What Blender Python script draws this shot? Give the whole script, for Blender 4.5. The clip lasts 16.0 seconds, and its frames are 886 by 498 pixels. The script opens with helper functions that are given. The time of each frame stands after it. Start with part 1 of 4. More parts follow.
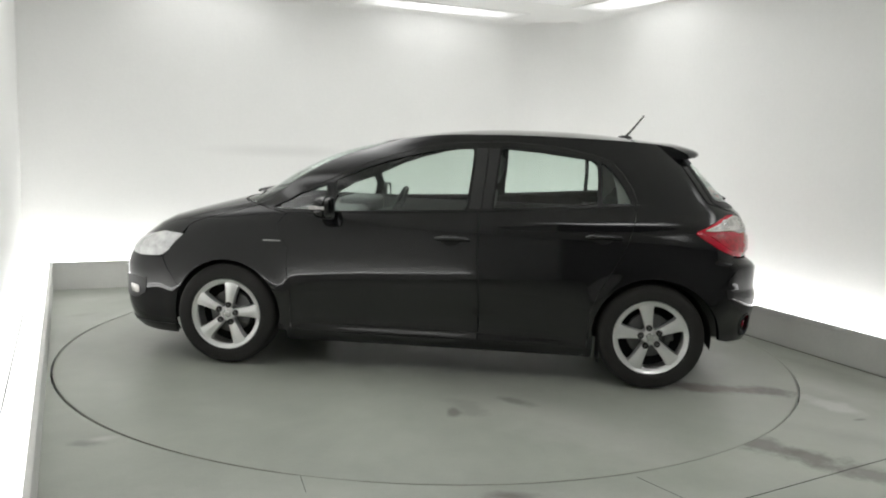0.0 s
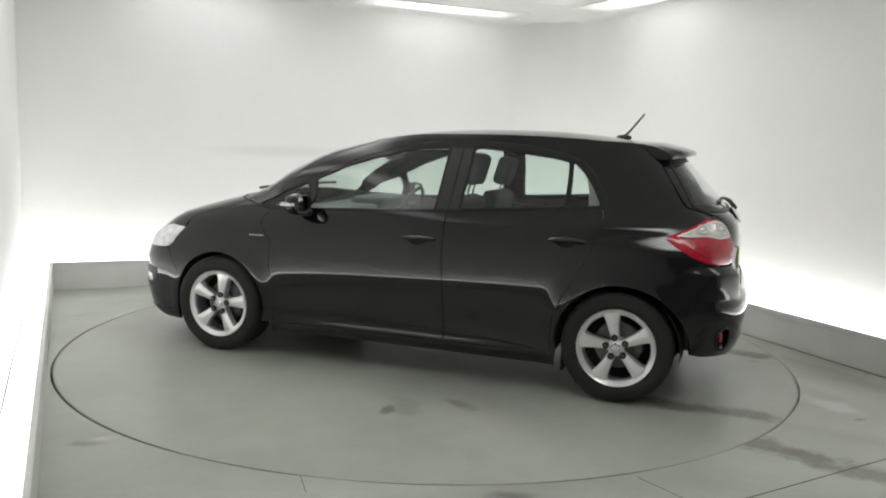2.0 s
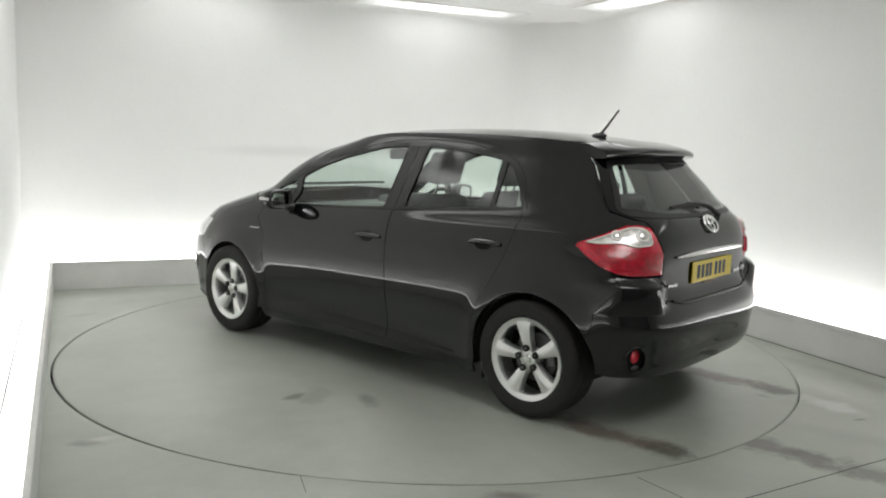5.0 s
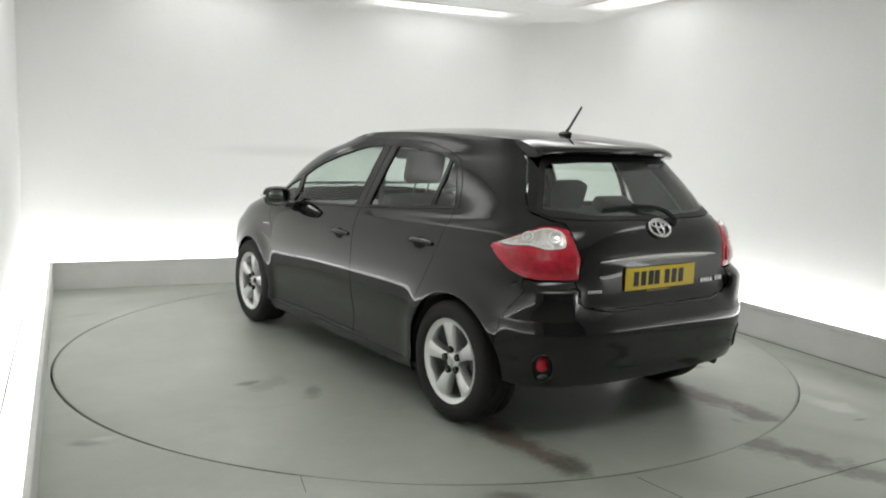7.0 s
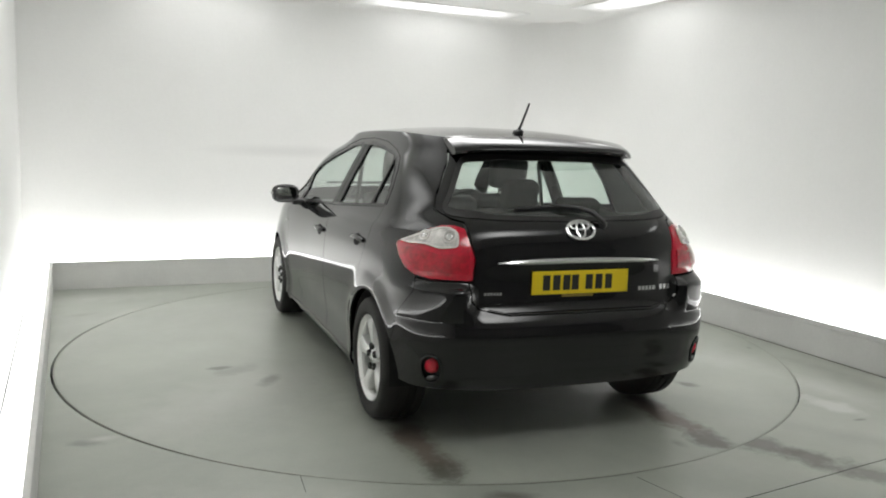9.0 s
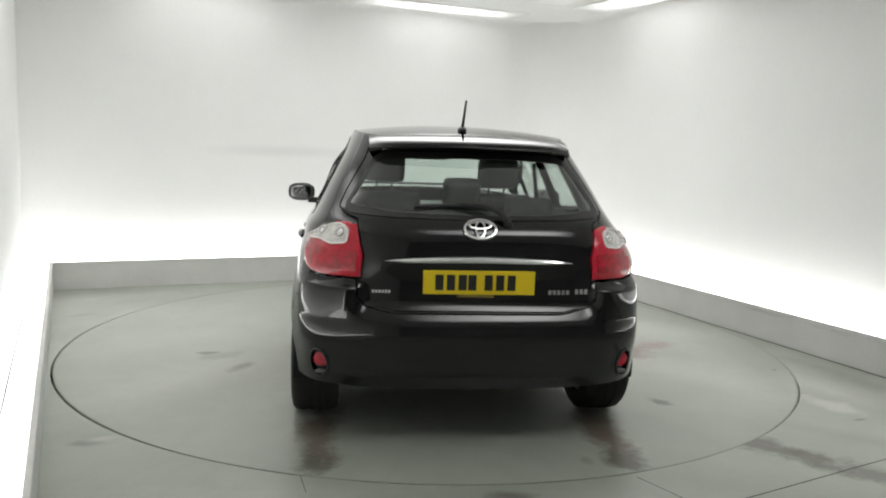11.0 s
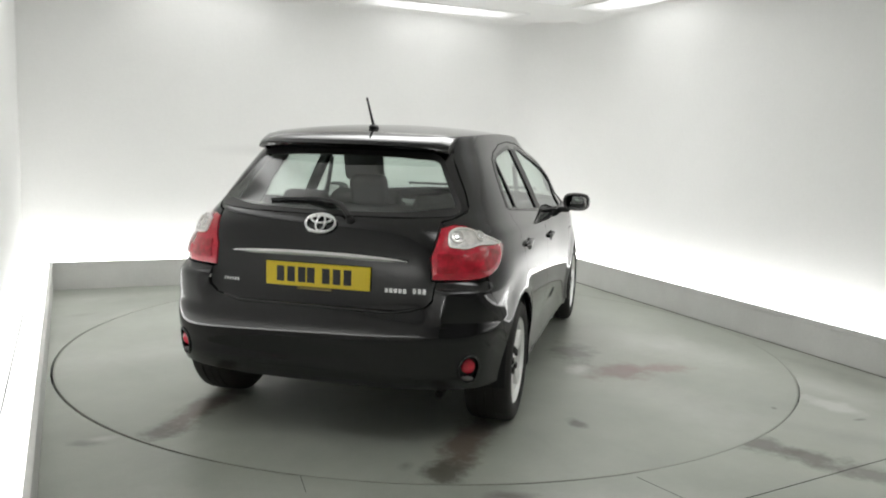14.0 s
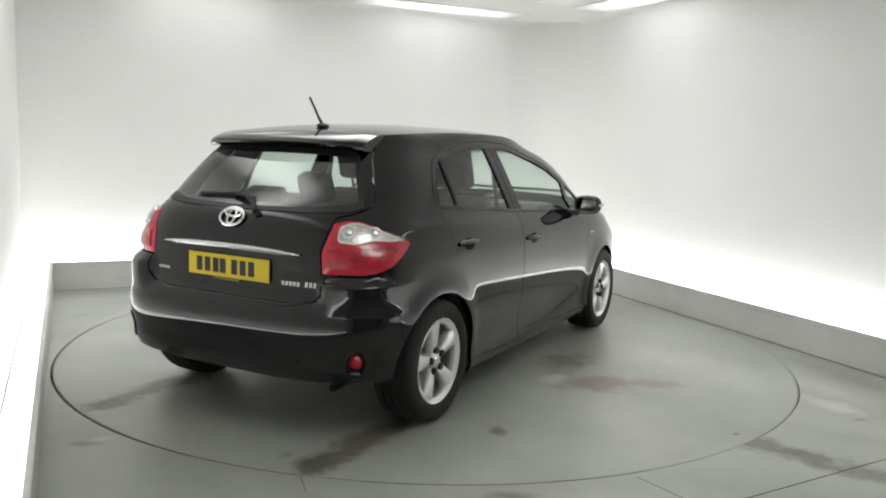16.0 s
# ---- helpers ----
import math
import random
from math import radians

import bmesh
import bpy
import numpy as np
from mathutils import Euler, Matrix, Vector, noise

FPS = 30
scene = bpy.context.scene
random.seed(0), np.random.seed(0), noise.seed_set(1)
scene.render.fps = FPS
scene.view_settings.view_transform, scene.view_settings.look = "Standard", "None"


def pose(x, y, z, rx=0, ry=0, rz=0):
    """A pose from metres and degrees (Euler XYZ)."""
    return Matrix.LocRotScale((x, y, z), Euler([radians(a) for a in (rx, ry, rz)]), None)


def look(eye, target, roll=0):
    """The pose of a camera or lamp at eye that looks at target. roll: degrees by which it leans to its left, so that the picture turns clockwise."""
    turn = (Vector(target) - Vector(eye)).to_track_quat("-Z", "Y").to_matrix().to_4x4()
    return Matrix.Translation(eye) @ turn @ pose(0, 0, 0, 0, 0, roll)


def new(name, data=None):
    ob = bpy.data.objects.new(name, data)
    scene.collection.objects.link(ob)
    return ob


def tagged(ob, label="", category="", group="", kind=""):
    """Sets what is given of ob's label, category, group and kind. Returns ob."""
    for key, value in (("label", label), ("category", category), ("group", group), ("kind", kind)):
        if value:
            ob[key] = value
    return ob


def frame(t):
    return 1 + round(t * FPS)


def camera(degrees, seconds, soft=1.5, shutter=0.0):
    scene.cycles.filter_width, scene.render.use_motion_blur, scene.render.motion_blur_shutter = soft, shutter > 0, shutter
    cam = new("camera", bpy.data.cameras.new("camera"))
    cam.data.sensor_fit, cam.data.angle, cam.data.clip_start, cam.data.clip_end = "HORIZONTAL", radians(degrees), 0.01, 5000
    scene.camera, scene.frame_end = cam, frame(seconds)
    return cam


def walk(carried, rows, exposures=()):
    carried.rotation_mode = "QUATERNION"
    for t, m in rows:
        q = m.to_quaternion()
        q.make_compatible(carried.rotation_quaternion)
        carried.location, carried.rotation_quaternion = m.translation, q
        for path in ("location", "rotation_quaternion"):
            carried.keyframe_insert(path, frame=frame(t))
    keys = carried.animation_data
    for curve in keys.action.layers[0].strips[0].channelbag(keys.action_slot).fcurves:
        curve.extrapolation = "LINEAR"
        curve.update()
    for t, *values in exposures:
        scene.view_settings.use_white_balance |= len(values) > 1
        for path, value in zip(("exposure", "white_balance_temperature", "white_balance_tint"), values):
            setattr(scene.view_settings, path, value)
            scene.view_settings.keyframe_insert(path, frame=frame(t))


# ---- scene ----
from mathutils.geometry import delaunay_2d_cdt

# ---- camera ----
EYE = Vector((0.0, -5.6707, 1.4343))
YAW, PITCH, ROLL = radians(0.7794), radians(-7.658), 1.8992
AIM = Vector((math.sin(YAW) * math.cos(PITCH), math.cos(YAW) * math.cos(PITCH), math.sin(PITCH)))
cam = camera(57.63, 16.0, soft=2.0)
walk(cam, [(0.0, look(EYE, EYE + AIM, ROLL)), (16.0, look(EYE, EYE + AIM, ROLL))])
scene.view_settings.exposure = 0.25

# ---- world: faint indoor ambience, the room is closed ----
world = bpy.data.worlds.new("world")
scene.world = world
world.use_nodes = True
world.node_tree.nodes["Background"].inputs[0].default_value = (0.8, 0.85, 0.9, 1)
world.node_tree.nodes["Background"].inputs[1].default_value = 0.02

PLINTH_GLOW, CEILING_GLOW, TOP_FILL_GLOW, NEAR_FILL_GLOW, SIDE_FILL_GLOW = 3.0, 3.0, 5.3, 5.0, 1.6

# the room is turned against the camera's line; u runs along the far wall, v away from the camera
TURN = 23.5
ROOM = pose(0, 0, 0, 0, 0, TURN)
HALF_U, FAR_V, NEAR_V = 2.48, 2.65, -6.6
PLINTH_H, PLINTH_W = 0.25, 0.32
CEIL_Z = 2.79
DISC_R = 2.452
# the west side runs slightly out of square
WEST = ROOM @ pose(-2.517, FAR_V, 0, 0, 0, 0.86)
WEST_DEEP = 0.24


# ---- materials ----
def node(nt, kind, **values):
    n = nt.nodes.new(kind)
    for k, v in values.items():
        if k in n.inputs:
            n.inputs[k].default_value = v
    return n


def mat(name, base, rough=0.5, metal=0.0, grain=0.0, grain_scale=60.0, blotch=0.0, blotch_scale=3.0,
        bump=0.0, bump_scale=120.0, coat=0.0, coat_rough=0.03, glow=0.0, glow_colour=None, spec=0.5):
    m = bpy.data.materials.new(name)
    m.use_nodes = True
    nt = m.node_tree
    b = nt.nodes["Principled BSDF"]
    b.inputs["Base Color"].default_value = (*base, 1)
    b.inputs["Roughness"].default_value = rough
    b.inputs["Metallic"].default_value = metal
    b.inputs["Specular IOR Level"].default_value = spec
    b.inputs["Coat Weight"].default_value = coat
    b.inputs["Coat Roughness"].default_value = coat_rough
    if glow:
        b.inputs["Emission Color"].default_value = (*(glow_colour or base), 1)
        b.inputs["Emission Strength"].default_value = glow
    co = nt.nodes.new("ShaderNodeTexCoord")
    colour = None
    for amount, scale in ((blotch, blotch_scale), (grain, grain_scale)):
        if amount:
            n = node(nt, "ShaderNodeTexNoise", Scale=scale, Detail=5.0, Roughness=0.6)
            nt.links.new(co.outputs["Object"], n.inputs["Vector"])
            r = node(nt, "ShaderNodeMapRange")
            r.inputs["From Min"].default_value, r.inputs["From Max"].default_value = 0.3, 0.7
            r.inputs["To Min"].default_value, r.inputs["To Max"].default_value = 1 - amount, 1 + amount
            nt.links.new(n.outputs["Fac"], r.inputs["Value"])
            mul = nt.nodes.new("ShaderNodeVectorMath")
            mul.operation = "MULTIPLY"
            if colour is None:
                mul.inputs[0].default_value = base
            else:
                nt.links.new(colour, mul.inputs[0])
            nt.links.new(r.outputs["Result"], mul.inputs[1])
            colour = mul.outputs["Vector"]
    if colour is not None:
        nt.links.new(colour, b.inputs["Base Color"])
    if bump:
        n = node(nt, "ShaderNodeTexNoise", Scale=bump_scale, Detail=4.0)
        nt.links.new(co.outputs["Object"], n.inputs["Vector"])
        bp = node(nt, "ShaderNodeBump", Strength=bump, Distance=0.01)
        nt.links.new(n.outputs["Fac"], bp.inputs["Height"])
        nt.links.new(bp.outputs["Normal"], b.inputs["Normal"])
    return m


def glass_mat(name, tint, rough=0.0, gloss=0.07):
    """A thin tinted pane: see-through with a mirror-like gloss by Fresnel."""
    m = bpy.data.materials.new(name)
    m.use_nodes = True
    nt = m.node_tree
    nt.nodes.remove(nt.nodes["Principled BSDF"])
    out = nt.nodes["Material Output"]
    tr = node(nt, "ShaderNodeBsdfTransparent", Color=(*tint, 1))
    gl = node(nt, "ShaderNodeBsdfGlossy", Color=(1, 1, 1, 1), Roughness=rough)
    lw = node(nt, "ShaderNodeLayerWeight", Blend=0.5)
    pw = nt.nodes.new("ShaderNodeMath")
    pw.operation = "POWER"
    pw.inputs[1].default_value = 5.0
    nt.links.new(lw.outputs["Facing"], pw.inputs[0])
    fr = node(nt, "ShaderNodeMapRange")
    fr.inputs["To Min"].default_value, fr.inputs["To Max"].default_value = gloss, 0.9
    nt.links.new(pw.outputs[0], fr.inputs["Value"])
    mx = nt.nodes.new("ShaderNodeMixShader")
    nt.links.new(fr.outputs[0], mx.inputs[0])
    nt.links.new(tr.outputs[0], mx.inputs[1])
    nt.links.new(gl.outputs[0], mx.inputs[2])
    nt.links.new(mx.outputs[0], out.inputs[0])
    return m


def floor_mat(name, stains, base=(0.372, 0.396, 0.348)):
    """Painted concrete with scuffs, named stains and painted dark reflections: (x, y, half length, half width, turn,
    strength, colour).
    """
    m = mat(name, base, rough=0.38)
    nt = m.node_tree
    b = nt.nodes["Principled BSDF"]
    co = nt.nodes.new("ShaderNodeTexCoord")
    big = node(nt, "ShaderNodeTexNoise", Scale=0.9, Detail=6.0, Roughness=0.6)
    mid = node(nt, "ShaderNodeTexNoise", Scale=7.0, Detail=6.0, Roughness=0.65)
    fine = node(nt, "ShaderNodeTexNoise", Scale=140.0, Detail=3.0)
    rough_noise = node(nt, "ShaderNodeTexNoise", Scale=5.5, Detail=9.0, Roughness=0.72)
    for n in (big, mid, fine, rough_noise):
        nt.links.new(co.outputs["Object"], n.inputs["Vector"])

    def ramp(src, lo, hi, a, c):
        r = node(nt, "ShaderNodeMapRange")
        for k, v in (("From Min", lo), ("From Max", hi), ("To Min", a), ("To Max", c)):
            r.inputs[k].default_value = v
        nt.links.new(src, r.inputs["Value"])
        return r.outputs["Result"]

    def times(a, c):
        t = nt.nodes.new("ShaderNodeVectorMath")
        t.operation = "MULTIPLY"
        if isinstance(a, tuple):
            t.inputs[0].default_value = a
        else:
            nt.links.new(a, t.inputs[0])
        nt.links.new(c, t.inputs[1])
        return t.outputs["Vector"]

    colour = times(base, ramp(big.outputs["Fac"], 0.3, 0.7, 0.84, 1.13))
    colour = times(colour, ramp(mid.outputs["Fac"], 0.3, 0.7, 0.95, 1.05))
    colour = times(colour, ramp(fine.outputs["Fac"], 0.3, 0.7, 0.96, 1.04))
    for x, y, a, c, turn, strength, tint in stains:
        mp = nt.nodes.new("ShaderNodeMapping")
        mp.vector_type = "TEXTURE"
        mp.inputs["Location"].default_value = (x, y, 0)
        mp.inputs["Rotation"].default_value = (0, 0, radians(turn))
        mp.inputs["Scale"].default_value = (a, c, 1)
        nt.links.new(co.outputs["Object"], mp.inputs["Vector"])
        ln = nt.nodes.new("ShaderNodeVectorMath")
        ln.operation = "LENGTH"
        nt.links.new(mp.outputs["Vector"], ln.inputs[0])
        ad = nt.nodes.new("ShaderNodeMath")
        ad.operation = "MULTIPLY_ADD"
        nt.links.new(rough_noise.outputs["Fac"], ad.inputs[0])
        ad.inputs[1].default_value = 2.2
        nt.links.new(ln.outputs["Value"], ad.inputs[2])
        sharp = strength > 0.65
        f = ramp(ad.outputs[0], 1.45 if sharp else 1.0, 2.05 if sharp else 2.5, strength, 0.0)
        mx = nt.nodes.new("ShaderNodeMix")
        mx.data_type = "RGBA"
        nt.links.new(f, mx.inputs[0])
        nt.links.new(colour, mx.inputs[6])
        mx.inputs[7].default_value = (*tint, 1)
        colour = mx.outputs[2]
    nt.links.new(colour, b.inputs["Base Color"])
    nt.links.new(ramp(mid.outputs["Fac"], 0.3, 0.7, 0.285, 0.40), b.inputs["Roughness"])
    bp = node(nt, "ShaderNodeBump", Strength=0.06, Distance=0.01)
    nt.links.new(mid.outputs["Fac"], bp.inputs["Height"])
    nt.links.new(bp.outputs["Normal"], b.inputs["Normal"])
    return m


DARK, RUST, PALE, GREY = (0.11, 0.105, 0.085), (0.14, 0.10, 0.075), (0.60, 0.60, 0.57), (0.26, 0.26, 0.235)
M_WALL = mat("white_wall_paint", (0.80, 0.80, 0.785), rough=0.62, blotch=0.02, blotch_scale=0.8, grain=0.012, grain_scale=30, bump=0.04, bump_scale=40)
M_WALLFAR = M_WALL.copy()
M_WALLFAR.name = "white_wall_paint_with_streak"


def wall_streak(m, x, z, a, c, strength):
    """A long faint grey streak on a wall."""
    nt = m.node_tree
    b = nt.nodes["Principled BSDF"]
    src = b.inputs["Base Color"].links[0].from_socket
    co = nt.nodes.new("ShaderNodeTexCoord")
    mp = nt.nodes.new("ShaderNodeMapping")
    mp.vector_type = "TEXTURE"
    mp.inputs["Location"].default_value = (x, 0, z)
    mp.inputs["Scale"].default_value = (a, 1000, c)
    nt.links.new(co.outputs["Object"], mp.inputs["Vector"])
    ln = nt.nodes.new("ShaderNodeVectorMath")
    ln.operation = "LENGTH"
    nt.links.new(mp.outputs["Vector"], ln.inputs[0])
    r = node(nt, "ShaderNodeMapRange")
    for k, v in (("From Min", 0.2), ("From Max", 1.0), ("To Min", strength), ("To Max", 0.0)):
        r.inputs[k].default_value = v
    nt.links.new(ln.outputs["Value"], r.inputs["Value"])
    mx = nt.nodes.new("ShaderNodeMix")
    mx.data_type = "RGBA"
    nt.links.new(r.outputs["Result"], mx.inputs[0])
    nt.links.new(src, mx.inputs[6])
    mx.inputs[7].default_value = (0.45, 0.45, 0.44, 1)
    nt.links.new(mx.outputs[2], b.inputs["Base Color"])


wall_streak(M_WALLFAR, -0.35, 1.275, 1.0, 0.075, 0.22)
M_CEIL = mat("white_ceiling_paint", (0.80, 0.80, 0.785), rough=0.7, blotch=0.02, blotch_scale=1.1, bump=0.03)
M_PLINTH = mat("grey_plinth_paint", (0.62, 0.62, 0.60), rough=0.55, blotch=0.07, blotch_scale=2.2, grain=0.03, grain_scale=50, bump=0.05)
M_NEAR = mat("unseen_grey_wall_paint", (0.28, 0.28, 0.275), rough=0.6, blotch=0.1, grain=0.04)
M_PANEL = mat("lit_white_diffuser", (0.85, 0.85, 0.85), rough=0.5, glow=PLINTH_GLOW, glow_colour=(1, 1, 0.985))
M_CEILPANEL = mat("lit_ceiling_diffuser", (0.85, 0.85, 0.85), rough=0.5, glow=CEILING_GLOW, glow_colour=(1, 1, 0.985))
M_TOPFILL = mat("top_fill_diffuser", (0.85, 0.85, 0.85), rough=0.5, glow=TOP_FILL_GLOW, glow_colour=(1, 1, 0.985))
M_SIDEFILL = mat("side_fill_diffuser", (0.85, 0.85, 0.85), rough=0.5, glow=SIDE_FILL_GLOW, glow_colour=(1, 1, 0.985))
M_NEARFILL = mat("near_fill_diffuser", (0.85, 0.85, 0.85), rough=0.5, glow=NEAR_FILL_GLOW, glow_colour=(1, 1, 0.985))


def hot_middle(m):
    """A diffuser whose glow fades towards the edges of the panel, to soften its reflections."""
    nt = m.node_tree
    b = nt.nodes["Principled BSDF"]
    co = nt.nodes.new("ShaderNodeTexCoord")
    sp = nt.nodes.new("ShaderNodeSeparateXYZ")
    nt.links.new(co.outputs["Generated"], sp.inputs[0])
    value = None
    for axis in ("X", "Y"):
        r = node(nt, "ShaderNodeMapRange")
        r.interpolation_type = "SMOOTHSTEP"
        pp = nt.nodes.new("ShaderNodeMath")
        pp.operation = "PINGPONG"
        pp.inputs[1].default_value = 0.5
        nt.links.new(sp.outputs[axis], pp.inputs[0])
        r.inputs["From Min"].default_value, r.inputs["From Max"].default_value = -0.02, 0.47
        nt.links.new(pp.outputs[0], r.inputs["Value"])
        if value is None:
            value = r.outputs["Result"]
        else:
            mul = nt.nodes.new("ShaderNodeMath")
            mul.operation = "MULTIPLY"
            nt.links.new(value, mul.inputs[0])
            nt.links.new(r.outputs["Result"], mul.inputs[1])
            value = mul.outputs[0]
    mul = nt.nodes.new("ShaderNodeMath")
    mul.operation = "MULTIPLY"
    mul.inputs[1].default_value = b.inputs["Emission Strength"].default_value
    nt.links.new(value, mul.inputs[0])
    nt.links.new(mul.outputs[0], b.inputs["Emission Strength"])


def hot_line(m, low, high):
    """A diffuser with a bright middle line, added to strengthen its reflection in the car."""
    nt = m.node_tree
    b = nt.nodes["Principled BSDF"]
    co = nt.nodes.new("ShaderNodeTexCoord")
    sp = nt.nodes.new("ShaderNodeSeparateXYZ")
    nt.links.new(co.outputs["Generated"], sp.inputs[0])
    pp = nt.nodes.new("ShaderNodeMath")
    pp.operation = "PINGPONG"
    pp.inputs[1].default_value = 0.5
    nt.links.new(sp.outputs["Y"], pp.inputs[0])
    r = node(nt, "ShaderNodeMapRange")
    r.interpolation_type = "SMOOTHSTEP"
    for k, v in (("From Min", 0.28), ("From Max", 0.5), ("To Min", low), ("To Max", high)):
        r.inputs[k].default_value = v
    nt.links.new(pp.outputs[0], r.inputs["Value"])
    nt.links.new(r.outputs["Result"], b.inputs["Emission Strength"])


hot_line(M_PANEL, PLINTH_GLOW * 0.5, PLINTH_GLOW * 2.9)
for m_lit in (M_SIDEFILL, M_CEILPANEL, M_TOPFILL, M_NEARFILL):
    hot_middle(m_lit)
M_FOOTSTRIP = mat("mottled_dark_brown", (0.13, 0.125, 0.105), rough=0.8, blotch=0.5, blotch_scale=4.0, grain=0.2)
M_GAP = mat("dark_joint", (0.03, 0.03, 0.028), rough=0.8)
M_PAINT = mat("black_metallic_car_paint", (0.0035, 0.0035, 0.0042), rough=0.45, coat=1.0, coat_rough=0.055, grain=0.2, grain_scale=900, spec=0.0)
M_PAINT.node_tree.nodes["Principled BSDF"].inputs["Coat IOR"].default_value = 1.6
M_TRIM = mat("black_plastic_trim", (0.012, 0.012, 0.012), rough=0.42, grain=0.12, grain_scale=400, bump=0.05, bump_scale=500)
M_SEAL = mat("black_gloss_seal", (0.006, 0.006, 0.006), rough=0.25, grain=0.1, grain_scale=300)
M_UNDER = mat("black_underbody", (0.006, 0.006, 0.006), rough=0.85, grain=0.2)
M_GLASS = glass_mat("tinted_window_glass", (0.80, 0.875, 0.835))
M_BACKGLASS = glass_mat("tinted_rear_glass", (0.80, 0.875, 0.84), gloss=0.13)
M_TYRE = mat("tyre_rubber", (0.015, 0.014, 0.013), rough=0.75, grain=0.2, grain_scale=90, blotch=0.15, blotch_scale=8, bump=0.15, bump_scale=200)
M_ALLOY = mat("silver_alloy_paint", (0.86, 0.86, 0.855), rough=0.36, metal=0.75, coat=0.5, grain=0.03, grain_scale=300)
M_STEEL = mat("dull_brake_steel", (0.17, 0.17, 0.17), rough=0.5, metal=0.8, blotch=0.2, blotch_scale=20)
M_CHROME = mat("chrome", (0.90, 0.90, 0.90), rough=0.22, metal=1.0, grain=0.02)
M_RED = mat("red_lens", (0.60, 0.008, 0.034), rough=0.16, coat=1.0, coat_rough=0.02, grain=0.2, grain_scale=42, bump=0.15, bump_scale=40)
M_STOP = mat("ribbed_red_lens", (0.47, 0.006, 0.024), rough=0.2, coat=1.0, coat_rough=0.03, grain=0.45, grain_scale=30, bump=0.5, bump_scale=26)
M_CLEAR = mat("clear_lens_over_reflector", (0.82, 0.79, 0.765), rough=0.22, metal=0.3, coat=1.0, coat_rough=0.02, grain=0.28, grain_scale=38, bump=0.35, bump_scale=32)
M_LENSEDGE = mat("bright_lens_edge", (0.85, 0.82, 0.80), rough=0.2, coat=1.0, grain=0.06, grain_scale=60)
M_HEAD = mat("headlamp_lens_over_reflector", (0.82, 0.82, 0.82), rough=0.2, metal=0.5, coat=1.0, coat_rough=0.02, grain=0.2, grain_scale=25, bump=0.3, bump_scale=20)
M_YELLOW = mat("yellow_reflective_plate", (0.76, 0.57, 0.015), rough=0.4, grain=0.03, grain_scale=200)
M_DULLYELLOW = mat("dull_yellow_strip", (0.22, 0.16, 0.03), rough=0.5)
M_RIM = mat("worn_painted_steel_edge", (0.33, 0.345, 0.30), rough=0.5, blotch=0.2, blotch_scale=1.2, grain=0.08, grain_scale=40)
M_INK = mat("black_print", (0.012, 0.012, 0.012), rough=0.5)
M_WHITEPRINT = mat("silver_letter_trim", (0.7, 0.7, 0.7), rough=0.25, metal=0.8)
M_SEAT = mat("dark_grey_seat_cloth", (0.10, 0.103, 0.10), rough=0.9, grain=0.2, grain_scale=250, bump=0.2, bump_scale=300)
M_CABIN = mat("dark_cabin_plastic", (0.085, 0.088, 0.085), rough=0.65, grain=0.1, grain_scale=200)
M_LINING = mat("pale_grey_headlining", (0.42, 0.42, 0.40), rough=0.9, grain=0.08, grain_scale=200)
M_MIRROR = mat("mirror_glass", (0.9, 0.9, 0.9), rough=0.01, metal=1.0)


# ---- mesh helpers ----
def link(name, bm, material, parent=None, label="", smooth=False):
    me = bpy.data.meshes.new(name)
    bm.normal_update()
    bm.to_mesh(me)
    bm.free()
    me.materials.append(material)
    if smooth:
        me.polygons.foreach_set("use_smooth", [True] * len(me.polygons))
        me.set_sharp_from_angle(angle=radians(38))
    ob = new(name, me)
    if parent:
        ob.parent = parent
    if label:
        tagged(ob, label)
    return ob


def part(name, bm, material, parent, label="", smooth=True):
    return link(name, bm, material, parent, label, smooth)


def box(lo, hi, bevel=0.0, segments=2, m=None):
    bm = bmesh.new()
    bmesh.ops.create_cube(bm, size=1)
    for v in bm.verts:
        v.co = Vector([lo[i] + (v.co[i] + 0.5) * (hi[i] - lo[i]) for i in range(3)])
    if bevel:
        bmesh.ops.bevel(bm, geom=bm.edges[:], offset=bevel, segments=segments, affect="EDGES", profile=0.6)
    if m:
        bmesh.ops.transform(bm, matrix=m, verts=bm.verts)
    return bm


def join(*bms):
    out = bms[0]
    for b in bms[1:]:
        tmp = bpy.data.meshes.new("tmp")
        b.to_mesh(tmp)
        b.free()
        out.from_mesh(tmp)
        bpy.data.meshes.remove(tmp)
    return out


def lathe(profile, n=64, closed=False):
    """Turns (radius, y) rows about the y axis."""
    bm = bmesh.new()
    rings = []
    for r, y in profile:
        rings.append([bm.verts.new((r * math.cos(2 * math.pi * i / n), y, r * math.sin(2 * math.pi * i / n))) for i in range(n)])
    pairs = list(zip(rings, rings[1:])) + ([(rings[-1], rings[0])] if closed else [])
    for a, b in pairs:
        for i in range(n):
            bm.faces.new((a[i], a[(i + 1) % n], b[(i + 1) % n], b[i]))
    bmesh.ops.recalc_face_normals(bm, faces=bm.faces)
    return bm


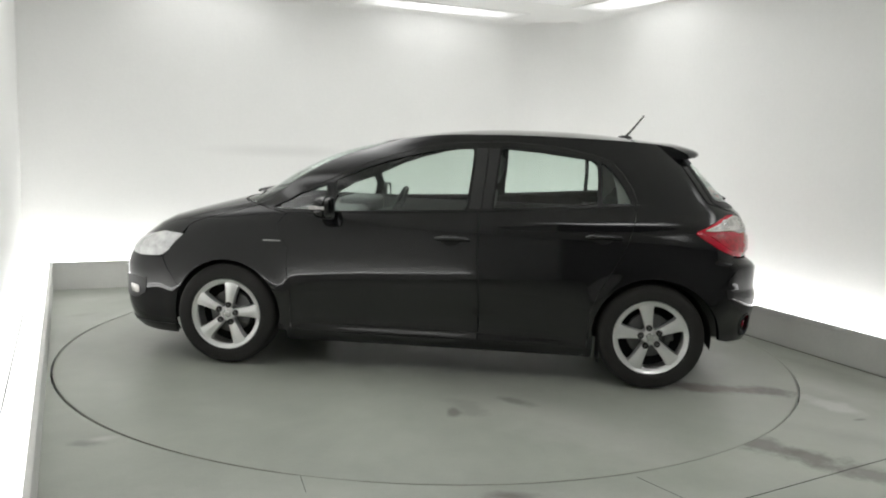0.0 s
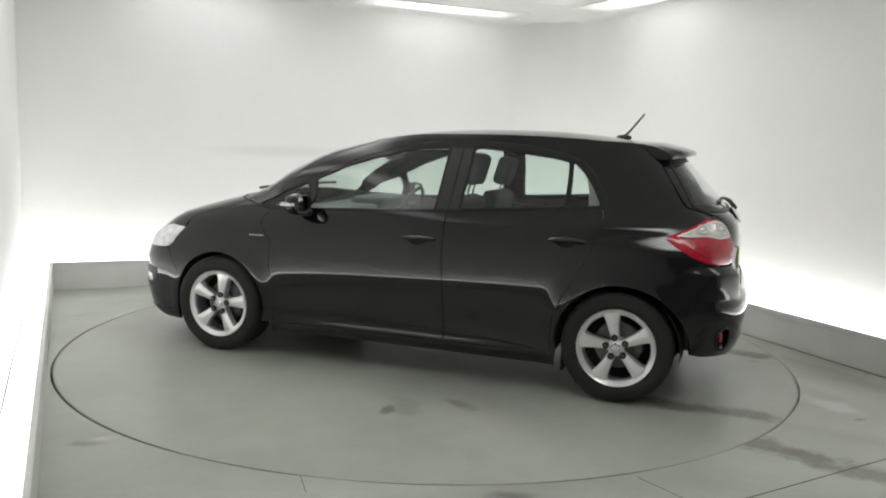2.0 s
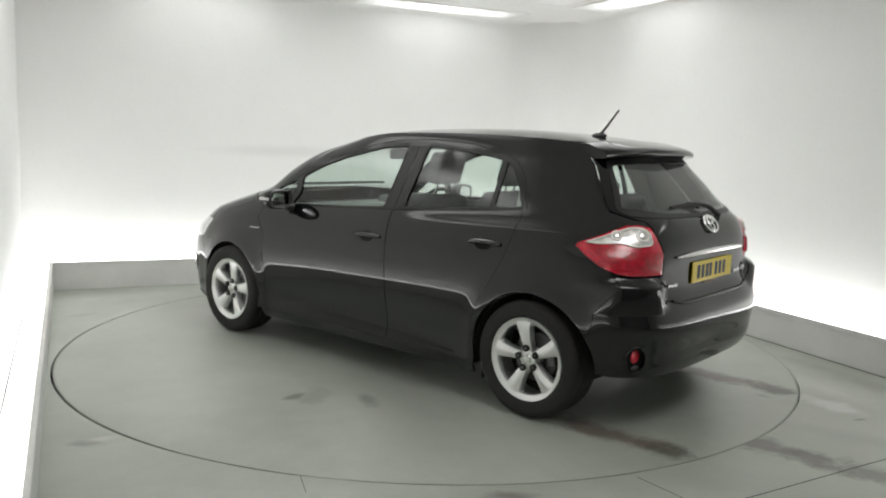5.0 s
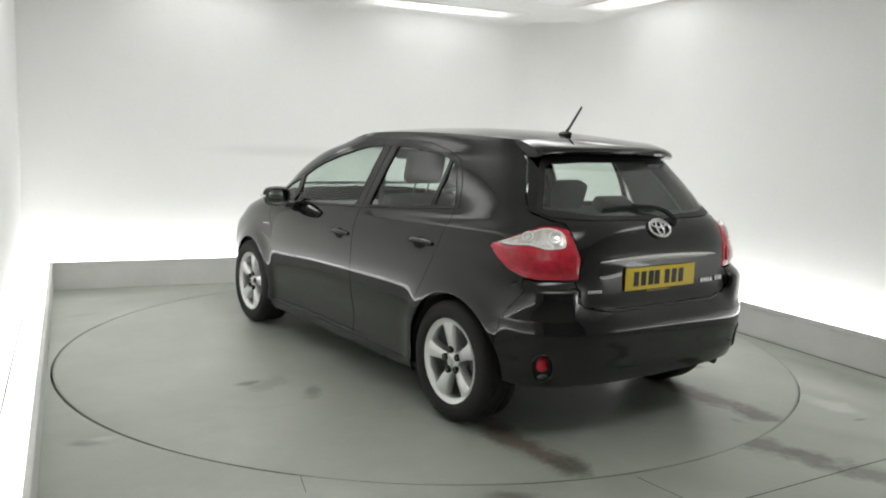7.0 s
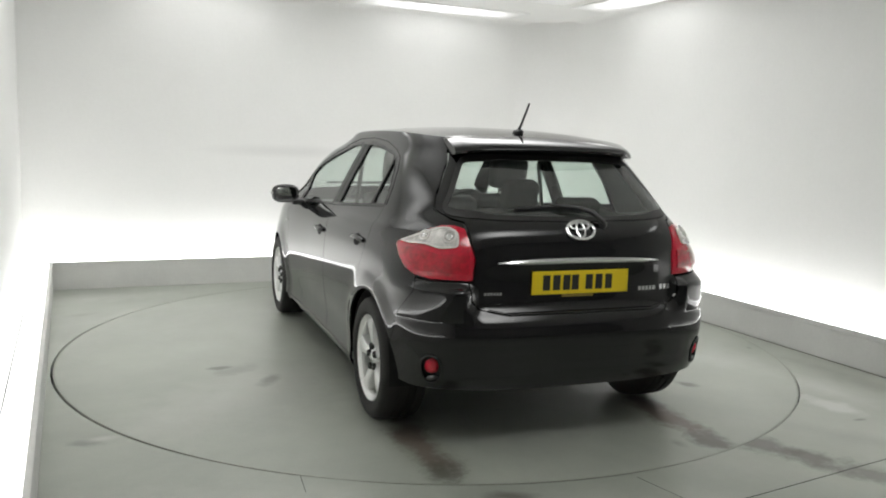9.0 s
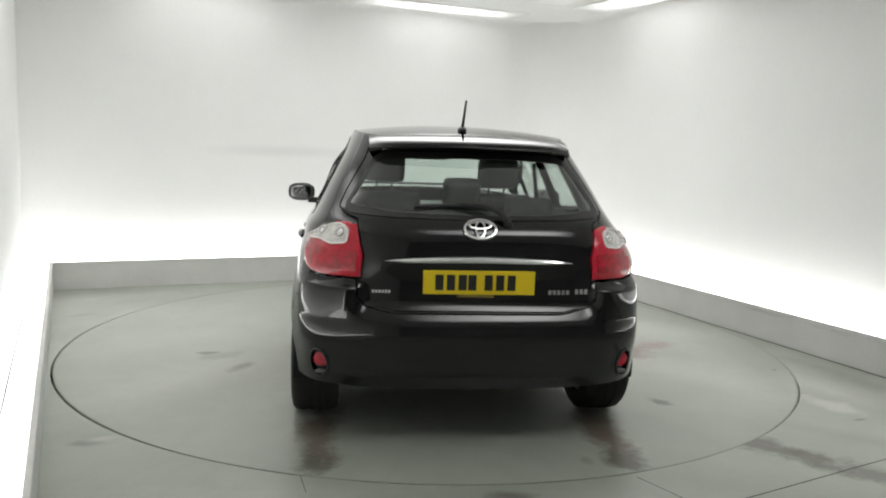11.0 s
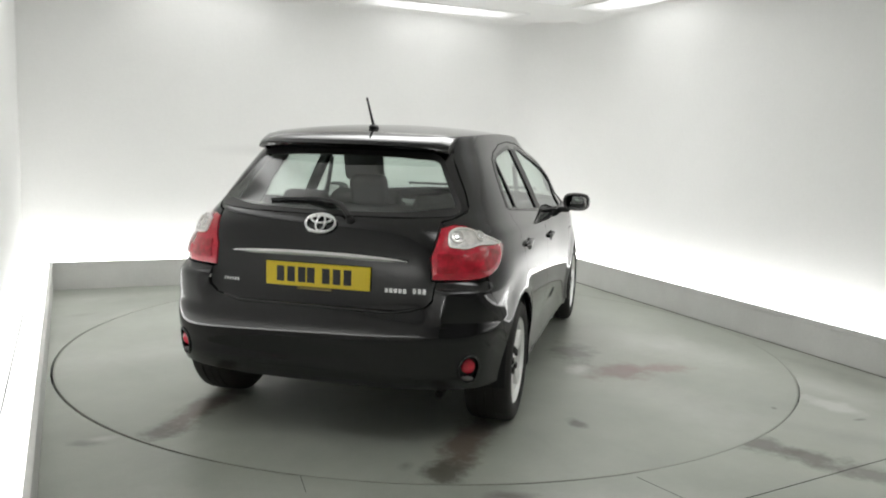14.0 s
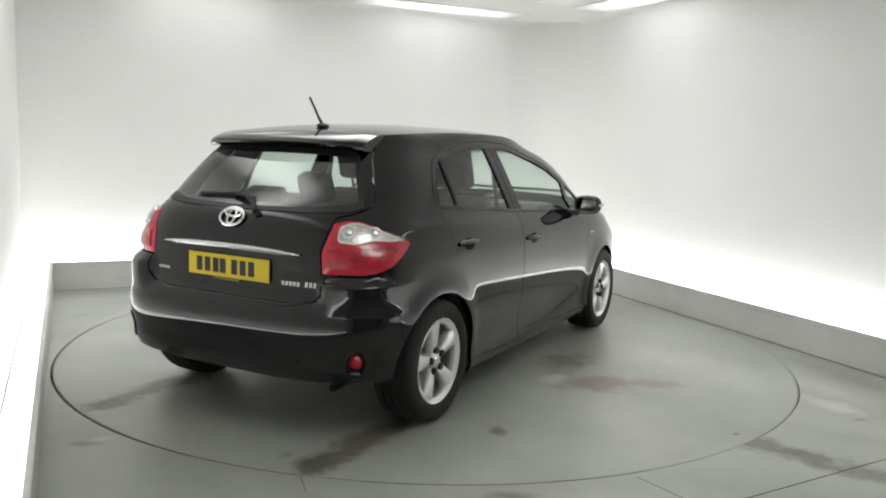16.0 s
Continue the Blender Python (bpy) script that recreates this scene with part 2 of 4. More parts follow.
def extrude_outline(points, depth, axis="z", bevel=0.0):
    """A solid from a flat outline; points are (a, b) in the plane across the axis."""
    bm = bmesh.new()
    place = {"z": lambda a, b, d: (a, b, d), "y": lambda a, b, d: (a, d, b), "x": lambda a, b, d: (d, a, b)}[axis]
    lo = [bm.verts.new(place(a, b, 0)) for a, b in points]
    hi = [bm.verts.new(place(a, b, depth)) for a, b in points]
    n = len(points)
    bm.faces.new(lo)
    bm.faces.new(hi[::-1])
    for i in range(n):
        bm.faces.new((lo[i], lo[(i + 1) % n], hi[(i + 1) % n], hi[i]))
    bmesh.ops.recalc_face_normals(bm, faces=bm.faces)
    if bevel:
        bmesh.ops.bevel(bm, geom=bm.edges[:], offset=bevel, segments=2, affect="EDGES", profile=0.6)
    return bm


def tube(points, radius, n=10, taper=None):
    bm = bmesh.new()
    pts = [Vector(p) for p in points]
    rings = []
    for i, p in enumerate(pts):
        d = (pts[min(i + 1, len(pts) - 1)] - pts[max(i - 1, 0)]).normalized()
        a = d.orthogonal().normalized() if i == 0 else (a - d * a.dot(d)).normalized()
        b = d.cross(a)
        r = radius if taper is None else radius * taper[i]
        rings.append([bm.verts.new(p + r * (math.cos(2 * math.pi * k / n) * a + math.sin(2 * math.pi * k / n) * b)) for k in range(n)])
    for a0, b0 in zip(rings, rings[1:]):
        for k in range(n):
            bm.faces.new((a0[k], a0[(k + 1) % n], b0[(k + 1) % n], b0[k]))
    bm.faces.new(rings[0][::-1])
    bm.faces.new(rings[-1])
    bmesh.ops.recalc_face_normals(bm, faces=bm.faces)
    return bm


# ---- the room ----
def structure(name, bm, material, label, m=ROOM, smooth=False):
    ob = link(name, bm, material, None, label, smooth)
    ob.matrix_world = m
    tagged(ob, kind="structure")
    return ob


def cove_wall(name, label, along, length_lo, length_hi, face, out, material=M_WALL, m=ROOM):
    """A wall with a rounded cove where it meets the ceiling. along: 'u' or 'v'; face: its inner plane; out: +1 or -1."""
    R = 0.06
    prof = [(0.0, -0.05), (0.0, CEIL_Z - R)]
    for k in range(1, 9):
        a = radians(90 * k / 8)
        prof.append((-(R - R * math.cos(a)), CEIL_Z - R + R * math.sin(a)))
    prof += [(-R, CEIL_Z + 0.12), (0.16, CEIL_Z + 0.12), (0.16, -0.05)]
    bm = bmesh.new()
    rows = []
    for e in (length_lo, length_hi):
        rows.append([bm.verts.new((e, face + out * d, z) if along == "u" else (face + out * d, e, z)) for d, z in prof])
    n = len(prof)
    for i in range(n):
        bm.faces.new((rows[0][i], rows[0][(i + 1) % n], rows[1][(i + 1) % n], rows[1][i]))
    bm.faces.new(rows[0])
    bm.faces.new(rows[1][::-1])
    bmesh.ops.recalc_face_normals(bm, faces=bm.faces)
    return structure(name, bm, material, label, m, smooth=True)


WU, WV = HALF_U + PLINTH_W, FAR_V + PLINTH_W


def room():
    cove_wall("wall_north", "white painted far wall washed by light from below", "u", -WU - 0.16, WU + 0.16, WV, 1, M_WALLFAR)
    cove_wall("wall_east", "white painted side wall washed by light from below", "v", NEAR_V, WV, WU, 1)
    cove_wall("wall_west", "white painted side wall beside the lit plinth", "v", NEAR_V - FAR_V, PLINTH_W, -WEST_DEEP, -1, m=WEST)
    # unseen near wall, its grey chosen for the reflections in the car
    structure("wall_south", box((-WU - 0.16, NEAR_V - 0.16, -0.05), (WU + 0.16, NEAR_V, CEIL_Z + 0.12)), M_NEAR, "plain unseen grey wall closing the near end")
    structure("ceiling", box((-WU - 0.16, NEAR_V - 0.16, CEIL_Z), (WU + 0.16, WV + 0.16, CEIL_Z + 0.1)), M_CEIL, "white painted ceiling")
    # rounded post that softens the far corner
    bm = bmesh.new()
    R, n = 0.55, 16
    arc = [(WU - R + R * math.cos(radians(90 * k / n)), WV - R + R * math.sin(radians(90 * k / n))) for k in range(n + 1)] + [(WU, WV)]
    lo = [bm.verts.new((a, b, PLINTH_H - 0.05)) for a, b in arc]
    hi = [bm.verts.new((a, b, CEIL_Z)) for a, b in arc]
    for i in range(len(arc)):
        j = (i + 1) % len(arc)
        bm.faces.new((lo[i], lo[j], hi[j], hi[i]))
    bmesh.ops.recalc_face_normals(bm, faces=bm.faces)
    structure("trim", bm, M_WALL, "rounded white corner fillet between two walls", smooth=True)


room()


def light_plinth(name, label, m, length, deep=PLINTH_W, foot_line=False):
    """A low grey box with a lit diffuser top in lengths with thin seams. Runs along x from 0, its face at y = 0, the wall behind at y = PLINTH_W."""
    top = tagged(new(name), label, "light plinth", "light plinths round the room")
    top.matrix_world = m
    part("plinth_box", box((0, 0, 0), (length, deep - 0.002, PLINTH_H - 0.03), 0.004), M_PLINTH, top, smooth=False)
    part("front_lip", box((0, -0.004, PLINTH_H - 0.03), (length, 0.022, PLINTH_H), 0.005), M_PLINTH, top, "grey painted front lip", smooth=False)
    part("seam", box((0, 0.138, PLINTH_H - 0.03), (length, 0.144, PLINTH_H - 0.0055)), M_GAP, top, "dark seam between the diffusers", smooth=False)
    if foot_line:
        part("foot_strip", box((0.3, -0.010, 0.0), (length, 0.0, 0.004)), M_FOOTSTRIP, top, "thin dark brown strip along the foot", smooth=False)
    n = max(1, round(length / 1.4))
    for i in range(n):
        a, b = i * length / n, (i + 1) * length / n
        part("diffuser", box((a + 0.002, 0.026, PLINTH_H - 0.028), (b - 0.002, 0.138, PLINTH_H - 0.006), 0.003), M_PANEL, top, "glowing white diffuser strip", smooth=False)
        part("diffuser", box((a + 0.002, 0.144, PLINTH_H - 0.028), (b - 0.002, deep - 0.004, PLINTH_H - 0.006), 0.003), M_PANEL, top, "glowing white diffuser strip", smooth=False)
    return top


light_plinth("light_plinth", "grey low plinth with glowing white top along far wall", ROOM @ pose(-WU, FAR_V, 0), 2 * WU)
light_plinth("light_plinth", "grey low plinth with glowing white top along side wall", ROOM @ pose(HALF_U, FAR_V - 0.003, 0, 0, 0, -90), FAR_V + 4.4, foot_line=True)
light_plinth("light_plinth", "grey low plinth with glowing white top along opposite wall", WEST @ pose(0, -4.4 - FAR_V, 0, 0, 0, 90), FAR_V + 4.4 - 0.003, WEST_DEEP)


def ceiling_light(m, size_x, size_y, material, label):
    top = tagged(new("ceiling_light"), label, "ceiling light", "ceiling lights")
    top.matrix_world = m
    a, b = size_x / 2, size_y / 2
    fr = [box((-a, -b, -0.008), (a, -b + 0.02, 0)), box((-a, b - 0.02, -0.008), (a, b, 0)),
          box((-a, -b + 0.02, -0.008), (-a + 0.02, b - 0.02, 0)), box((a - 0.02, -b + 0.02, -0.008), (a, b - 0.02, 0))]
    part("frame", join(*fr), M_CEIL, top, smooth=False)
    part("diffuser", box((-a + 0.021, -b + 0.021, -0.006), (a - 0.021, b - 0.021, -0.001)), material, top, "glowing white diffuser", smooth=False)
    return top


ceiling_light(ROOM @ pose(1.18, WV - 0.31, CEIL_Z), 1.8, 0.5, M_CEILPANEL, "white framed strip light glowing near the far wall")
ceiling_light(ROOM @ pose(-1.15, WV - 0.33, CEIL_Z), 1.9, 0.5, M_CEILPANEL, "white framed strip light glowing near the far wall")
# the strip at v = -2.6 is out of view, added as fill
for v in (1.0, -2.6):
    ceiling_light(ROOM @ pose(WU - 0.31, v, CEIL_Z), 0.5, 1.75, M_CEILPANEL, "white framed strip light glowing near the side wall")
# unseen overhead fill, sized for the floor's brightness and the car's reflections
ceiling_light(ROOM @ pose(0.12, 0.3, CEIL_Z), 4.0, 3.0, M_TOPFILL, "large unseen white fill light over the turntable")
# unseen fill added to lift the reflections on the car's pillars
ceiling_light(ROOM @ pose(-2.28, 0.1, CEIL_Z), 0.75, 5.0, M_SIDEFILL, "long dim unseen fill light beside the opposite wall")
# unseen fill added near the camera to brighten the front of the floor
ceiling_light(ROOM @ pose(-0.2, -3.6, CEIL_Z), 2.6, 1.6, M_NEARFILL, "large unseen white fill light over the near floor")

# ---- floor and turntable ----
FLOOR_STAINS = []
DISC_STAINS_AND_REFLECTION = []


def ring_floor():
    """The fixed floor: one sheet with a round hole for the turntable."""
    bm = bmesh.new()
    n = 360
    gap_at = np.array([(-180, 11), (-160, 14), (-130, 14), (-110, 9), (-104, 8), (-102, 2), (-98, 2), (-95, 6), (-75, 7), (-68, 6), (-64, 1.5), (-46, 1.5),
                       (-42, 3), (-33, 5), (-28, 9), (-20, 9), (-12, 4), (0, 3), (22, 6), (45, 6), (60, 4), (110, 4), (135, 7), (180, 11)], float)
    sq = []
    inv = ROOM.inverted()
    lo_u, hi_u, lo_v, hi_v = -WU - 0.1, WU + 0.1, NEAR_V - 0.1, WV + 0.1
    for i in range(n):
        a = 2 * math.pi * i / n
        c, s = math.cos(a), math.sin(a)
        turned = (math.degrees(a) + TURN + 180) % 360 - 180
        r = DISC_R - 0.006 + 0.001 * float(np.interp(turned, gap_at[:, 0], gap_at[:, 1]))
        k = min((hi_u if c > 0 else lo_u) / c if abs(c) > 1e-9 else 1e9, (hi_v if s > 0 else lo_v) / s if abs(s) > 1e-9 else 1e9)
        inner, outer = (r * c, r * s, 0), (k * c, k * s, 0)
        sq.append((bm.verts.new((r * c, r * s, -0.06)), bm.verts.new(inner), bm.verts.new(outer)))
    for i in range(n):
        p, q = sq[i], sq[(i + 1) % n]
        bm.faces.new((p[0], q[0], q[1], p[1]))
        bm.faces.new((p[1], q[1], q[2], p[2]))
    # the four far corners
    for cu, cv in ((hi_u, hi_v), (lo_u, hi_v), (lo_u, lo_v), (hi_u, lo_v)):
        a = math.atan2(cv, cu) % (2 * math.pi)
        i = int(a / (2 * math.pi) * n)
        w = bm.verts.new((cu, cv, 0))
        bm.faces.new((sq[i][2], sq[(i + 1) % n][2], w))
    bmesh.ops.recalc_face_normals(bm, faces=bm.faces)
    return bm




def to_room(x, y):
    p = ROOM.inverted() @ Vector((x, y, 0))
    return p.x, p.y


for x, y, a, c, turn, k, tint in [(1.66, -1.88, 0.20, 0.15, -40, 0.8, DARK), (1.83, -2.03, 0.22, 0.15, -40, 0.85, DARK), (2.06, -2.22, 0.22, 0.14, -35, 0.7, DARK), (0.37, -2.54, 0.14, 0.06, 0, 0.85, DARK),
                                  (-1.57, -2.10, 0.09, 0.06, 10, 0.7, (0.17, 0.175, 0.155)), (-1.60, -2.02, 0.17, 0.10, 10, 0.4, GREY), (-1.52, -2.04, 0.06, 0.03, 30, 0.6, PALE), (-2.28, 0.02, 0.16, 0.10, 60, 0.5, PALE), (-2.33, 0.22, 0.10, 0.05, 50, 0.5, GREY), (-2.35, 0.62, 0.30, 0.10, 70, 0.4, PALE), (2.64, -0.40, 0.30, 0.07, -60, 0.55, GREY),
                                  (2.36, -1.46, 0.06, 0.025, 20, 0.7, DARK), (2.32, -1.20, 0.26, 0.12, -60, 0.7, PALE), (-2.9, 1.1, 0.55, 0.18, 30, 0.5, PALE), (-2.7, 0.5, 0.12, 0.05, 40, 0.35, DARK),
                                  (2.75, -0.75, 0.55, 0.09, -62, 0.55, GREY), (2.2, -1.75, 0.35, 0.09, -30, 0.4, GREY), (2.45, -0.9, 0.35, 0.15, -62, 0.5, PALE), (-0.9, -2.75, 0.6, 0.2, 10, 0.3, PALE),
                                  (0.8, -2.6, 0.5, 0.15, 5, 0.35, PALE)]:
    FLOOR_STAINS.append((*to_room(x, y), a, c, turn - TURN, k, tint))
# stains and tyre tracks; broad patches along the car's sides also paint its dark reflection
DISC_STAINS_AND_REFLECTION += [(-1.2, 0.2, 0.9, 0.6, 10, 0.4, GREY), (0.6, 0.3, 0.9, 0.55, 10, 0.35, GREY), (0.5, -1.66, 0.55, 0.28, 60, 0.5, PALE), (-1.1, 1.7, 0.7, 0.25, -40, 0.35, PALE), (-0.9, -1.75, 0.6, 0.22, 40, 0.35, PALE),
                (-0.40, 1.40, 0.19, 0.11, 120, 0.7, GREY), (-0.33, 1.50, 0.11, 0.05, 100, 0.75, DARK), (-1.85, 0.72, 0.50, 0.13, 4, 0.8, RUST), (-2.22, 0.74, 0.15, 0.13, 0, 0.85, DARK), (-1.55, 0.70, 0.2, 0.12, 0, 0.7, DARK),
                (-1.85, -0.70, 0.48, 0.13, 2, 0.85, RUST), (-2.22, -0.69, 0.17, 0.14, 0, 0.9, DARK), (-1.6, -0.72, 0.18, 0.10, 0, 0.8, DARK), (-0.30, -1.36, 0.34, 0.21, -50, 0.8, (0.22, 0.145, 0.13)), (0.45, -1.02, 0.55, 0.30, 10, 0.55, GREY), (-0.66, 1.24, 0.15, 0.07, 150, 0.7, DARK), (-0.75, 1.12, 0.60, 0.26, 160, 0.5, GREY),
                (-0.14, -1.60, 0.30, 0.15, -60, 0.7, (0.27, 0.17, 0.155)), (-0.36, -1.10, 0.15, 0.10, 0, 0.75, PALE), (-1.38, -1.18, 0.11, 0.06, 30, 0.8, DARK),
                (-0.75, -2.23, 0.03, 0.025, 0, 0.8, DARK), (-2.20, -0.50, 0.05, 0.03, 0, 0.6, DARK), (0.05, -1.02, 0.36, 0.20, 10, 0.75, DARK)]

structure("floor", ring_floor(), floor_mat("grey_green_floor_paint", FLOOR_STAINS), "grey-green painted concrete floor with scuffs and stains")
bm = bmesh.new()
bmesh.ops.create_circle(bm, cap_ends=True, segments=180, radius=DISC_R + 0.02)
structure("floor_pit", bm, M_GAP, "dark pit under the turntable", m=pose(0, 0, -0.058))


def floor_joint(a, b, width=0.006):
    a, b = Vector((*a, 0)), Vector((*b, 0))
    d = b - a
    bm = box((0, -width / 2, -0.002), (d.length, width / 2, 0.0012))
    ob = structure("floor_joint", bm, M_GAP, "thin dark joint in the floor paint", m=Matrix.Translation(a) @ d.to_track_quat("X", "Z").to_matrix().to_4x4())
    return ob


floor_joint((-0.53, -2.395), (-0.48, -2.56), 0.002)
floor_joint((1.05, -2.66), (2.30, -1.96), 0.004)
floor_joint((0.93, -2.31), (1.12, -2.58), 0.0015)

bm = bmesh.new()
bmesh.ops.create_circle(bm, cap_ends=True, segments=180, radius=DISC_R - 0.006)
ex = bmesh.ops.extrude_face_region(bm, geom=bm.faces[:])
for v in [g for g in ex["geom"] if isinstance(g, bmesh.types.BMVert)]:
    v.co.z -= 0.05
bmesh.ops.recalc_face_normals(bm, faces=bm.faces)
disc = tagged(link("turntable", bm, floor_mat("turntable_floor_paint", DISC_STAINS_AND_REFLECTION)), "round grey-green painted turntable with rusty tyre tracks set in floor", "turntable")

rim = bmesh.new()
rows = []
for r, z in ((DISC_R - 0.016, 0.0), (DISC_R - 0.014, 0.001), (DISC_R - 0.006, 0.001), (DISC_R - 0.005, -0.02)):
    rows.append([rim.verts.new((r * math.cos(2 * math.pi * k / 240), r * math.sin(2 * math.pi * k / 240), z)) for k in range(240)])
for a, b in zip(rows, rows[1:]):
    for k in range(240):
        rim.faces.new((a[k], a[(k + 1) % 240], b[(k + 1) % 240], b[k]))
bmesh.ops.recalc_face_normals(rim, faces=rim.faces)
part("turntable_rim", rim, M_RIM, disc, "worn steel edge ring")


# ---- the car: a skin over plan outlines at every height ----
def curve(pairs, soft=0.021):
    """Smooth interpolation through (x, y) pairs."""
    xs, ys = np.array(pairs, float).T
    h, d = np.diff(xs), np.diff(ys) / np.diff(xs)
    m = np.zeros(len(xs))
    for i in range(1, len(xs) - 1):
        if d[i - 1] * d[i] > 0:
            a, b = 2 * h[i] + h[i - 1], h[i] + 2 * h[i - 1]
            m[i] = (a + b) / (a / d[i - 1] + b / d[i])
    m[0], m[-1] = d[0], d[-1]

    def f(x):
        i = np.clip(np.searchsorted(xs, x) - 1, 0, len(h) - 1)
        t = (x - xs[i]) / h[i]
        inner = (ys[i] * (1 + 2 * t) * (1 - t) ** 2 + h[i] * m[i] * t * (1 - t) ** 2 + ys[i + 1] * t * t * (3 - 2 * t) + h[i] * m[i + 1] * t * t * (t - 1))
        return np.where(x < xs[0], ys[0] + m[0] * (x - xs[0]), np.where(x > xs[-1], ys[-1] + m[-1] * (x - xs[-1]), inner))

    # a soft blur of the curve keeps highlights smooth
    step = 0.0005
    gx = np.arange(xs[0] - 0.1, xs[-1] + 0.1, step)
    k = np.exp(-0.5 * (np.arange(-160, 161) * step / soft) ** 2)
    gy = np.convolve(np.pad(f(gx), 160, mode="edge"), k / k.sum(), "valid")
    return lambda x: np.interp(np.asarray(x, float), gx, gy)


RAIL, ROOF_TOP = 1.44, 1.517
REAR = curve([(0.10, 1.72), (0.20, 1.84), (0.28, 1.92), (0.34, 1.952), (0.375, 1.962), (0.41, 1.961), (0.46, 1.971), (0.52, 1.980), (0.57, 1.978), (0.61, 1.966), (0.64, 1.946), (0.67, 1.922), (0.70, 1.906), (0.80, 1.90),
              (0.92, 1.905), (1.00, 1.89), (1.05, 1.86), (1.10, 1.79), (1.20, 1.70), (1.30, 1.606), (1.40, 1.508), (1.44, 1.468)], 0.014)
FRONT = curve([(0.10, 2.00), (0.20, 2.11), (0.35, 2.160), (0.55, 2.155), (0.66, 2.110), (0.74, 2.040), (0.80, 1.955), (0.87, 1.86), (0.95, 1.60), (1.00, 1.42),
               (1.05, 1.23), (1.18, 1.03), (1.30, 0.815), (1.38, 0.63), (1.44, 0.42)])
WIDE = curve([(0.10, 0.77), (0.15, 0.815), (0.180, 0.842), (0.205, 0.857), (0.230, 0.8612), (0.258, 0.8545), (0.335, 0.855), (0.48, 0.870), (0.58, 0.8735), (0.66, 0.8715), (0.75, 0.866), (0.84, 0.860),
              (0.88, 0.8555), (0.905, 0.846), (0.95, 0.830), (0.99, 0.812), (1.03, 0.790), (1.10, 0.758), (1.20, 0.710), (1.30, 0.658), (1.38, 0.612), (1.44, 0.572)])
F0, R0, W0 = 2.2, 1.9, 0.87
PF, QF, PR, QR = 6.0, 4.5, 7.0, 4.4


def reference():
    t = np.linspace(0, np.pi / 2, 3000)
    xr, yr = -R0 * np.cos(t) ** (2 / PR), W0 * np.sin(t) ** (2 / QR)
    xf, yf = F0 * np.cos(t[::-1]) ** (2 / PF), W0 * np.sin(t[::-1]) ** (2 / QF)
    x, y = np.concatenate([xr, xf[1:]]), np.concatenate([yr, yf[1:]])
    s = np.concatenate([[0], np.cumsum(np.hypot(np.diff(x), np.diff(y)))])
    return s, x, y


RS, RX, RY = reference()
SMAX = RS[-1]
SCORNER = float(np.interp(0.78, RY[RX < -1], RS[RX < -1]))
ARCH = ((1.30, 0.314, 0.345), (-1.30, 0.320, 0.350))


def skin(s, z, out=0.0):
    """Points of the body's skin at perimeter length s (0 is the middle of the tail, positive on the left) and height z."""
    s, z = np.asarray(s, float), np.asarray(z, float)
    s = (s + SMAX) % (2 * SMAX) - SMAX
    a = np.abs(s)
    x, y = np.interp(a, RS, RX), np.interp(a, RS, RY)
    x = np.where(x < 0, x * REAR(z) / R0, x * FRONT(z) / F0)
    y = y * WIDE(z) / W0
    # fuller bumper corners
    low = np.clip((1.04 - z) / 0.28, 0, 1)
    full = 0.056 * np.exp(-((a - SCORNER) / 0.28) ** 2) * low * low * (3 - 2 * low)
    x, y = x - full * 0.8, y + full * 0.6
    # the bumper's shoulders stand out under the lamps, beside the recessed tailgate foot
    def ease(v):
        v = np.clip(v, 0, 1)
        return v * v * (3 - 2 * v)
    x = x - np.maximum(0, 1.964 - REAR(z)) * ease((np.abs(y) - 0.50) / 0.12) * ease((0.798 - z) / 0.05) * ease((z - 0.50) / 0.1) * ease((-x - 1.45) / 0.3)
    for cx, cz, r in ARCH:
        d = np.hypot(x - cx, z - cz) - r
        y = y + 0.016 * np.exp(-(np.maximum(d, 0) / 0.075) ** 2)
    # broader front wings
    t = np.clip((x - 0.2) / 1.1, 0, 1)
    y = y * (1 + 0.022 * t * t * (3 - 2 * t))
    # fuller front pillars, softened roof corners
    t = np.clip((x - 0.05) / 0.5, 0, 1)
    t = t * t * (3 - 2 * t)
    y = y * (1 + t * (0.030 * np.exp(-((z - 1.24) / 0.13) ** 2) - 0.06 * np.clip((z - 1.33) / 0.11, 0, 1) ** 2))
    # shoulder line under the rear windows
    y = y + 0.013 * np.exp(-((z - 0.945 + 0.035 * x) / 0.038) ** 2) * ease((-x - 0.05) / 0.7) * ease((x + 1.75) / 0.3)
    # slight waist between the wheels, low on the doors
    y = y - 0.010 * np.exp(-((x + 0.0) / 0.75) ** 4) * np.exp(-((z - 0.36) / 0.14) ** 2)
    # the roof rail arches along the car
    up = np.clip((z - 1.355) / 0.085, 0, 1)
    t = np.clip((x + 0.05) / 0.45, 0, 1)
    drop = np.clip((z - 1.28) / 0.16, 0, 1)
    z = z + 0.038 * np.clip(1 - ((x + 0.48) / 1.0) ** 2, 0, 1) * up * up * (3 - 2 * up) - 0.030 * t * t * (3 - 2 * t) * drop * drop
    return np.stack([x, y * np.where(s < 0, -1, 1), z], -1)


def skin_normal(s, z):
    e = 2e-3
    n = np.cross(skin(s + e, z) - skin(s - e, z), skin(s, z + e) - skin(s, z - e))
    n = n / np.maximum(np.linalg.norm(n, axis=-1, keepdims=True), 1e-9)
    p = skin(s, z)
    flip = np.sign((n * (p - np.array([-0.2, 0, 0.6]))).sum(-1))
    return n * np.where(flip == 0, 1, flip)[..., None]


